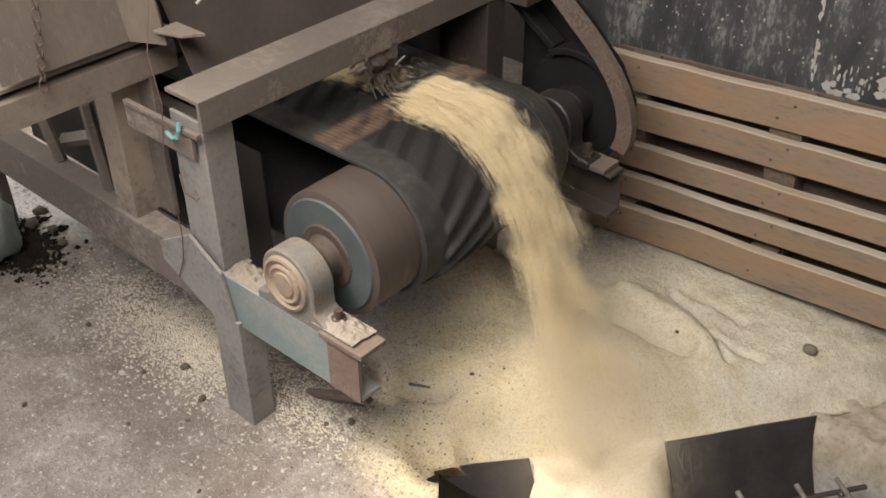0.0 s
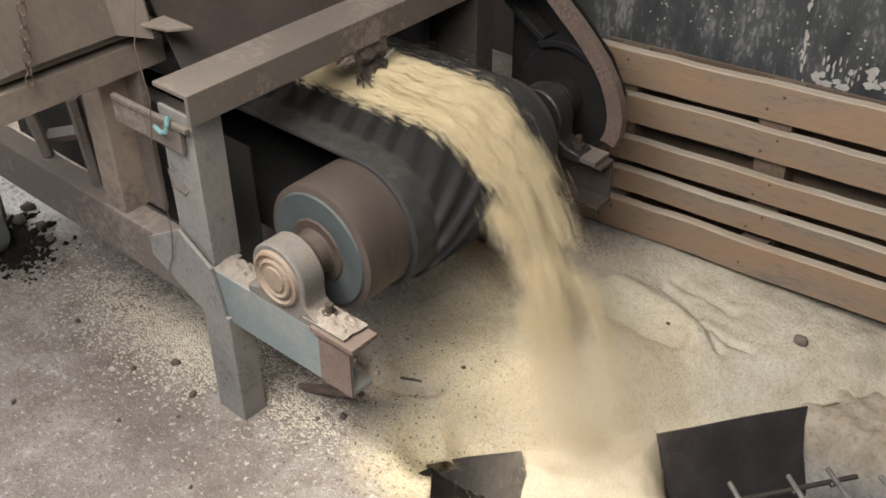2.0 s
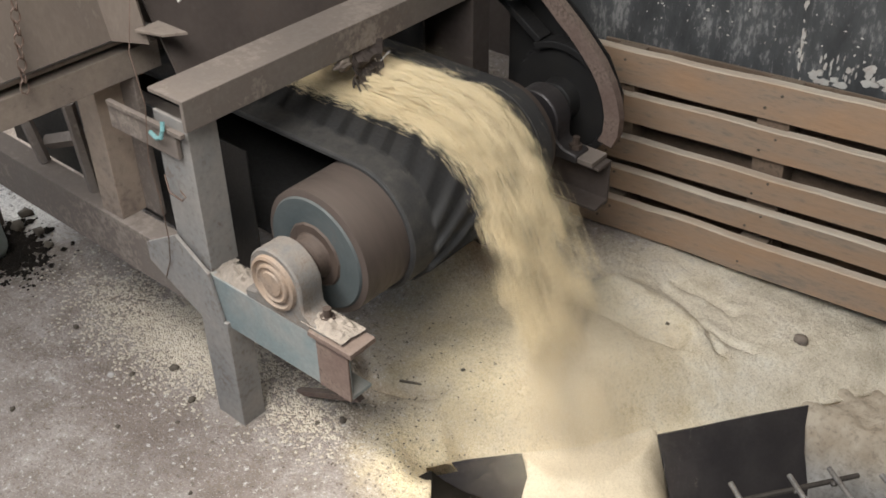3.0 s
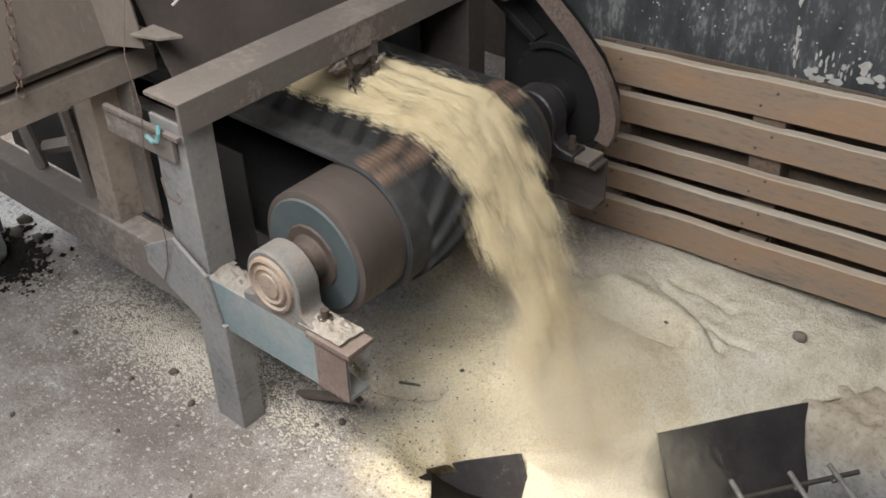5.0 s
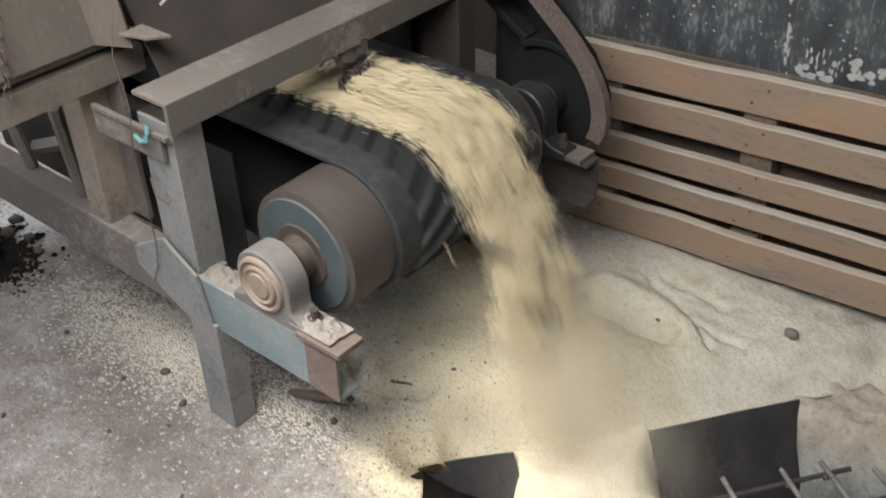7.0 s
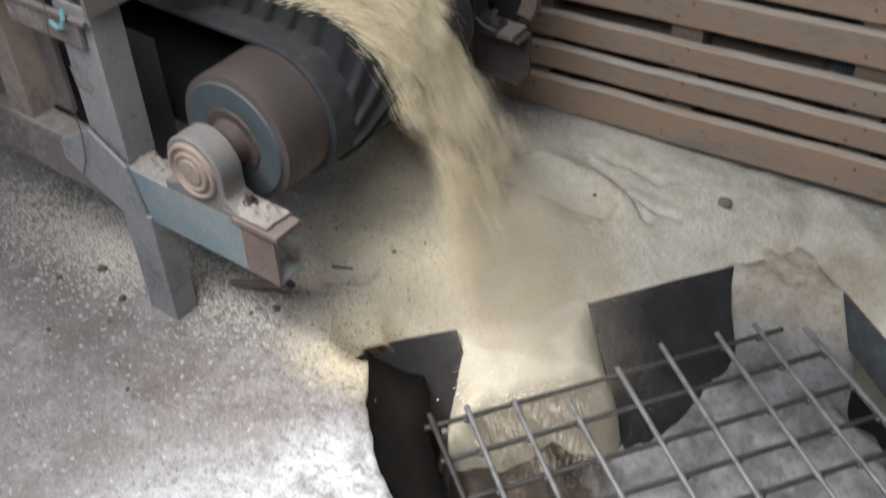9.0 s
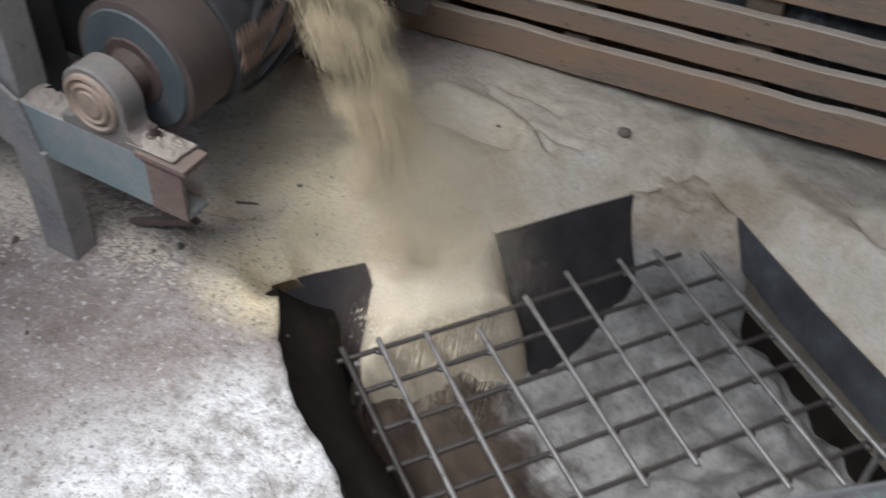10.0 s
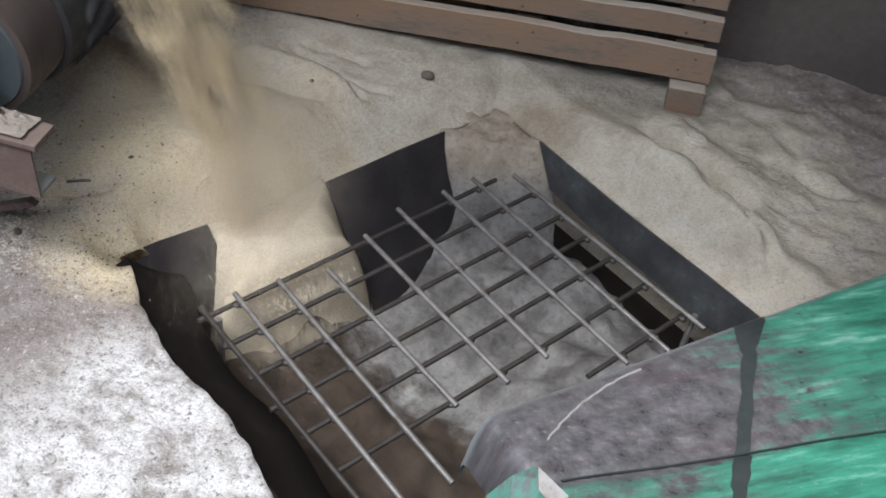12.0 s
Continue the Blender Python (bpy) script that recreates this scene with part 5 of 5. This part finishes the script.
def build_hood():
    h = thing("green_hood", "scraped green-painted sheet metal hood over the pit's end", "hood")
    e0, e1 = uv(-0.545, 0.79, 0.06), uv(-0.22, 2.25, 0.06)
    along = (e1 - e0).normalized()
    across = Vector((along.y, -along.x, 0))
    bm = bmesh.new()
    prof = [(0.0, -0.06), (0.0, 0.0), (0.003, 0.013), (0.008, 0.022), (0.016, 0.029), (0.03, 0.035)] + [(0.03 + 0.0075 * k, 0.035 + 0.015 * math.sin(math.pi * k / 72)) for k in range(1, 72)] + [(0.60, 0.03), (0.80, 0.0), (0.86, -0.1)]

    def fold(sx, a):
        """The pressed line across the sheet."""
        return -0.009 * math.exp(-((a - 0.184 - 0.236 * sx) / 0.007) ** 2)
    rings = []
    n = 90
    for i in range(n + 1):
        s = (e1 - e0).length * i / n
        drop = 0.14 * max(0, 1 - s / 0.055) ** 2.2
        wav = 0.006 * noise.noise(Vector((s * 4, 1, 0)))
        ring = []
        for a, z in prof:
            p = e0 + along * (s + 0.02 * max(0, 1 - s / 0.1)) + across * a
            ring.append(bm.verts.new((p.x, p.y, p.z + z - drop + wav + fold(s, a) + 0.008 * noise.noise(Vector((s * 3, a * 6, 3))) * min(1, a * 8))))
        rings.append(ring)
    for a, b in zip(rings, rings[1:]):
        for k in range(len(prof) - 1):
            bm.faces.new((a[k], b[k], b[k + 1], a[k + 1]))
    bmesh.ops.recalc_face_normals(bm, faces=bm.faces[:])
    r = bmesh.ops.extrude_face_region(bm, geom=bm.faces[:])
    bmesh.ops.translate(bm, verts=[g for g in r["geom"] if isinstance(g, bmesh.types.BMVert)], vec=(0, 0, -0.012))
    bmesh.ops.recalc_face_normals(bm, faces=bm.faces[:])
    part("sheet", bm, hood_material(e0, along, across), h, "", 1.0)
    # the torn flap standing up at its end, its highlight added as a pale piece
    def tab(name, corners, material, label):
        fl = bmesh.new()
        fl.faces.new([fl.verts.new(e0 + along * a + across * b + Vector((0, 0, z))) for a, b, z in corners])
        r = bmesh.ops.extrude_face_region(fl, geom=fl.faces[:])
        bmesh.ops.translate(fl, verts=[g for g in r["geom"] if isinstance(g, bmesh.types.BMVert)], vec=(0, 0, -0.004))
        bmesh.ops.recalc_face_normals(fl, faces=fl.faces[:])
        part(name, fl, material, h, label)
    tab("flap", ((-0.035, 0.165, 0.020), (0.02, 0.162, 0.054), (0.066, 0.165, 0.060), (0.075, 0.20, 0.058), (0.05, 0.26, 0.056), (-0.04, 0.26, 0.02)), M_GREEN, "torn green flap")
    tab("flap_highlight", ((0.046, 0.212, 0.062), (0.069, 0.172, 0.066), (0.092, 0.245, 0.060), (0.06, 0.27, 0.060)), M_PALE, "pale piece added as the flap's highlight")
    # a run of dark tar down the sheet
    st = bmesh.new()
    rows = []
    for a, z in prof[2:70]:
        wide = 0.020 + 0.022 * smooth_step(0.10, 0.02, a) + 0.009 * noise.noise(Vector((a * 14, 0, 5))) + 0.006 * noise.noise(Vector((a * 60, 0, 5)))
        line = []
        for d in (-wide, wide):
            sx = 0.735 + d - 0.9 * a
            q = e0 + along * sx + across * a
            line.append(st.verts.new((q.x, q.y, q.z + z + 0.006 * noise.noise(Vector((sx * 4, 1, 0))) + 0.008 * noise.noise(Vector((sx * 3, a * 6, 3))) * min(1, a * 8) + fold(sx, a) + 0.0025)))
        rows.append(line)
    for p, q in zip(rows, rows[1:]):
        st.faces.new((p[0], p[1], q[1], q[0]))
    r = bmesh.ops.extrude_face_region(st, geom=st.faces[:])
    bmesh.ops.translate(st, verts=[g for g in r["geom"] if isinstance(g, bmesh.types.BMVert)], vec=(0, 0, -0.004))
    bmesh.ops.recalc_face_normals(st, faces=st.faces[:])
    part("tar_run", st, M_GREEN_DARK, h, "dark run of tar", 1.0)

    def on_sheet(sx, a):
        z = 0.0
        for (a0, z0), (a1, z1) in zip(prof, prof[1:]):
            if a0 <= a <= a1:
                z = z0 + (z1 - z0) * (a - a0) / (a1 - a0)
        q = e0 + along * sx + across * a
        return (q.x, q.y, q.z + z + 0.006 * noise.noise(Vector((sx * 4, 1, 0))) + 0.008 * noise.noise(Vector((sx * 3, a * 6, 3))) * min(1, a * 8))
    # a thin dark tube draws the groove's shade along the pressed line
    part("fold_shade_line", tube([on_sheet(0.10 + 0.03 * k, 0.184 + 0.236 * (0.10 + 0.03 * k)) for k in range(36)], 0.0024, 6), M_GREEN_DARK, h, "thin dark tube drawn as the fold's shade")
    part("scratch", tube([on_sheet(0.41 - 0.285 * (k / 22) ** 0.9 + 0.004 * noise.noise(Vector((k * 0.9, 2, 0))), 0.032 + 0.085 * (k / 22) ** 1.7 + 0.003 * noise.noise(Vector((k * 1.3, 7, 0)))) for k in range(23)], 0.0026, 6), M_PALE, h, "long pale scratch")


build_hood()


# ---- small things on the floor ----
def scatter():
    random.seed(21)
    clods = [to_mesh("dirt_clod", lump((0.012, 0.009, 0.007), 60.0 + k, 0.6, 2), M_LUMP, 2.0) for k in range(4)]
    for x, y, s in ((-1.085, 1.202, 1.0), (-1.557, 1.065, 1.1), (-1.62, 0.98, 0.7), (-1.43, 1.02, 0.9), (-1.9, 1.0, 0.8), (-1.2, 0.83, 0.5), (-1.75, 0.72, 0.7),
                    (-1.40, 0.95, 0.5), (-2.45, 1.16, 2.2), (-2.38, 1.19, 1.8), (-2.5, 1.22, 2.0), (-2.30, 1.17, 1.4), (-1.13, 1.16, 0.6), (-0.64, 1.96, 0.5), (-0.93, 1.47, 0.5), (-1.50, 0.85, 0.6)):
        ob = new("dirt_clod", random.choice(clods))
        ob.scale = (s, s, s * 0.9)
        ob.matrix_basis = pose(x, y, ground(x, y) + 0.005 * s, 0, 0, random.uniform(0, 360)) @ Matrix.Diagonal((s, s, s, 1))
        tagged(ob, "dark clod of dirt on the floor", "clod", "clods on the floor")
    tagged(part("round_stone", lump((0.021, 0.019, 0.012), 8.0, 0.2), M_TAN, None, "", 2.0, pose(-0.36, 2.175, ground(-0.36, 2.175) + 0.006)), "round dusty stone lying in the meal", "stone")
    tagged(part("white_pebble", lump((0.011, 0.009, 0.007), 12.0, 0.3), M_PALE, None, "", 2.0, pose(-1.665, 0.947, ground(-1.665, 0.947) + 0.004)), "white pebble on the earth floor", "pebble")
    z = ground(-1.035, 1.377)
    tagged(part("twig", tube([(-1.055, 1.375, z + 0.012), (-1.03, 1.385, z + 0.014), (-1.005, 1.40, z + 0.012)], 0.0035), M_LUMP), "dark twig lying on the meal", "twig")
    # loose grain, far too many to count
    bm = bmesh.new()
    for k in range(7500):
        x, y = random.gauss(-1.64, 0.20), random.gauss(1.165, 0.085)
        if k % 9 == 0:
            x, y = random.gauss(-1.17, 0.09), random.gauss(1.17, 0.05)
        if -1.40 < x < -1.25 and 1.02 < y < 1.12:
            continue
        p = Vector((x, y, ground(x, y) + 0.002))
        r = random.uniform(0.002, 0.0046)
        m = Matrix.Translation(p) @ Matrix.Rotation(random.uniform(0, 6.28), 4, "Z") @ Matrix.Diagonal((r * 1.5, r, r * 0.7, 1))
        vs = [bm.verts.new(m @ Vector(c)) for c in ((1, 0, 0), (0, 1, 0), (-1, 0, 0), (0, -1, 0), (0, 0, 1))]
        for i in range(4):
            bm.faces.new((vs[i], vs[(i + 1) % 4], vs[4]))
    tagged(part("spilt_grain", bm, M_GRAIN), "pale grain spilt over the earth floor", "grain", kind="stuff")
    bm = bmesh.new()
    for k in range(300):
        x, y = random.gauss(-0.98, 0.16), random.gauss(1.32, 0.13)
        u_, v_ = x * U.x + y * U.y, x * V.x + y * V.y
        if in_pit(u_, v_):
            continue
        p = Vector((x, y, ground(x, y) + 0.002))
        r = random.uniform(0.0012, 0.003)
        m = Matrix.Translation(p) @ Matrix.Rotation(random.uniform(0, 6.28), 4, "Z") @ Matrix.Diagonal((r * 1.6, r, r * 0.7, 1))
        vs = [bm.verts.new(m @ Vector(c)) for c in ((1, 0, 0), (0, 1, 0), (-1, 0, 0), (0, -1, 0), (0, 0, 1))]
        for i in range(4):
            bm.faces.new((vs[i], vs[(i + 1) % 4], vs[4]))
    tagged(part("dark_chaff", bm, M_LUMP), "dark bits of chaff on the heap", "chaff", kind="stuff")
    # drifts of dust caked on the conveyor
    for x, y, zz, sx, sy, sz, seed in ((-1.225, 1.088, 0.433, 0.075, 0.030, 0.036, 1), (-0.955, 1.085, 0.454, 0.058, 0.034, 0.022, 2), (-1.345, 1.10, 0.433, 0.05, 0.03, 0.014, 3)):
        n = 22
        top, faces = [], []
        for i in range(n + 1):
            for j in range(n + 1):
                a, b = 2 * i / n - 1, 2 * j / n - 1
                p = Vector((a * sx * 60 + seed * 9, b * sy * 60, seed))
                high = max(0, 1 - a * a - b * b) ** 0.7 * (0.65 + 0.5 * noise.noise(p * 0.8) + 0.45 * noise.noise(p * 2.3))
                top.append((a * sx * (1 + 0.12 * noise.noise(p * 0.7)), b * sy, max(0, high) * sz))
        for i in range(n):
            for j in range(n):
                k = i * (n + 1) + j
                faces.append((k, k + n + 1, k + n + 2, k + 1))
        me = bpy.data.meshes.new("dust_cake")
        me.from_pydata(top, [], faces)
        me.materials.append(M_DRIFT)
        ob = new("dust_cake", me)
        ob.matrix_basis = pose(x, y, zz)
        tagged(ob, "crumbly grey-tan dust caked on the channel", "dust", "dust on the channel", "stuff")
    bag = lump((0.10, 0.16, 0.16), 90.0, 0.4, 3)
    tagged(part("teal_sack", bag, M_TEALBAG, None, "", 2.0, pose(-2.40, 0.93, 0.10)), "pale teal sack standing on the earth floor", "sack")
    bm = bmesh.new()
    for k in range(900):
        x, y = random.gauss(-2.40, 0.13), random.gauss(1.07, 0.05)
        r = random.uniform(0.004, 0.017) * math.exp(-((x + 2.40) / 0.22) ** 2)
        m = Matrix.Translation((x, y, ground(x, y) + r * 0.3)) @ Matrix.Rotation(random.uniform(0, 6.28), 4, "Z") @ Matrix.Diagonal((r * 1.3, r, r * 0.8, 1))
        vs = [bm.verts.new(m @ Vector([q * random.uniform(0.7, 1.3) for q in c])) for c in OCTA]
        for f in OCTA_FACES:
            bm.faces.new([vs[i] for i in f])
    tagged(part("dark_soil", bm, M_PITWALL), "dark crumbled soil heaped on the floor", "soil", kind="stuff")


scatter()


# ---- all that moves ----
def clump_rows(release, y, lift, spin, reach):
    """Waits in the feed, rides the belt, leaves the drum, falls and comes to rest in the heap."""
    s_feed = FEED_X - TAIL_X
    s_leave = RUN + LEAVE * R_BELT
    ride = (s_leave - s_feed) / SPEED
    x0, z0, a0 = on_belt(s_leave, lift)
    v = SPEED * (R_BELT + lift) / R_BELT * 1.12
    vx, vy, vz = v * math.cos(LEAVE) * reach, (1.6 - y) * 0.8 + spin * 0.0018, -v * math.sin(LEAVE) * 0.8
    fall = 0.0
    while z0 + vz * fall - 4.905 * fall * fall > ground(x0 + vx * fall, y + vy * fall) - 0.04 and fall < 0.6:
        fall += 0.01

    def place(t):
        q = t - release
        if q <= 0:
            return pose(FEED_X, y, CZ + R_BELT + lift, 0, 0, spin)
        if q <= ride:
            x, z, a = on_belt(s_feed + SPEED * q, lift)
            return pose(x, y, z, 0, a, spin)
        q -= ride
        sink = max(0, min(0.1, q - fall))
        q = min(q, fall)
        return pose(x0 + vx * q, y + vy * q, z0 + vz * q - 4.905 * q * q - sink * 1.2, 0, a0 + spin * q * 2, spin)

    times = [0.0, 0.1, release] + [release + ride * k / 12 for k in (2, 4, 6, 8, 9, 10, 11, 12)]
    times += [release + ride + fall * k / 7 for k in range(1, 8)] + [release + ride + fall + 0.1, 12.0]
    rows, last = [], -1
    for t in sorted(min(12.0, max(0.0, t)) for t in times):
        if frame(t) > last:
            last = frame(t)
            t = (last - 1) / FPS
            rows.append((t, place(t)))
    return rows


def puff_rows(phase, heading, drift, high):
    """Dust rises out of the landing place, drifts outward, settles through the surface and starts again."""
    rows = []
    for k in range(121):
        q = ((k * 0.1 + phase) % 1.1) / 1.1
        out = drift * smooth_step(0.0, 0.8, q)
        x, y = -0.75 + out * math.cos(heading), 1.65 + out * math.sin(heading)
        z = 0.07 + high * math.sin(math.pi * min(1, q / 0.8)) - 0.25 * out - 0.35 * smooth_step(0.72, 0.88, q) - 0.02 * q
        if q < 0.08:
            z = -0.2
        rows.append((k * 0.1, pose(x, y, z, 0, 0, 30 * math.sin(2 * math.pi * q))))
    return rows


def trickle_rows(v, phase):
    """Meal creeps out over the lip of the slide, drops through the grate and goes round again out of the bulk."""
    round_trip = ((0.0, -1.40, -0.22), (0.12, -1.33, -0.165), (0.40, -1.245, -0.150), (0.50, -1.200, -0.20), (0.60, -1.172, -0.33), (0.68, -1.165, -0.55), (0.74, -1.30, -0.62), (0.82, -1.42, -0.50), (0.90, -1.40, -0.22))
    rows = []
    for lap in range(-1, 15):
        for q, u, z in round_trip[:-1]:
            t = lap * 0.9 + phase + q
            if -0.9 < t < 13 and (not rows or t > rows[-1][0] + 0.03):
                p = uv(u - 0.10 * (0.98 - v), v, z)
                rows.append((t, pose(p.x, p.y, p.z, 0, 0, -36)))
    inside = [r for r in rows if 0.0 < r[0] < 12.0]
    before, after = [r for r in rows if r[0] <= 0.0][-1], [r for r in rows if r[0] >= 12.0][0]
    return [(0.0, before[1])] + [r for r in inside if 0.05 < r[0] < 11.95] + [(12.0, after[1])]


def motions():
    for ob, s, y in cleats:
        rows = []
        for k in range(151):
            t = k * 0.08
            x, z, a = on_belt(s + SPEED * t)
            rows.append((min(t, 12.0), pose(x, y, z, 0, a, 0)))
        walk(ob, rows)
    turn = math.degrees(SPEED / R_BELT)
    for ob, x in ((drum, CX), (tail, TAIL_X), (sprocket, CX)):
        walk(ob, [(k * 0.2, pose(x, 0, CZ, 0, turn * k * 0.2, 0)) for k in range(61)])
    for ob, release, y, lift, spin, reach in clumps:
        walk(ob, clump_rows(release, y, lift, spin, reach))
    for ob, v, phase in trickles:
        walk(ob, trickle_rows(v, phase))
    for ob, phase, heading, drift, high in puffs:
        walk(ob, puff_rows(phase, heading, drift, high))


motions()
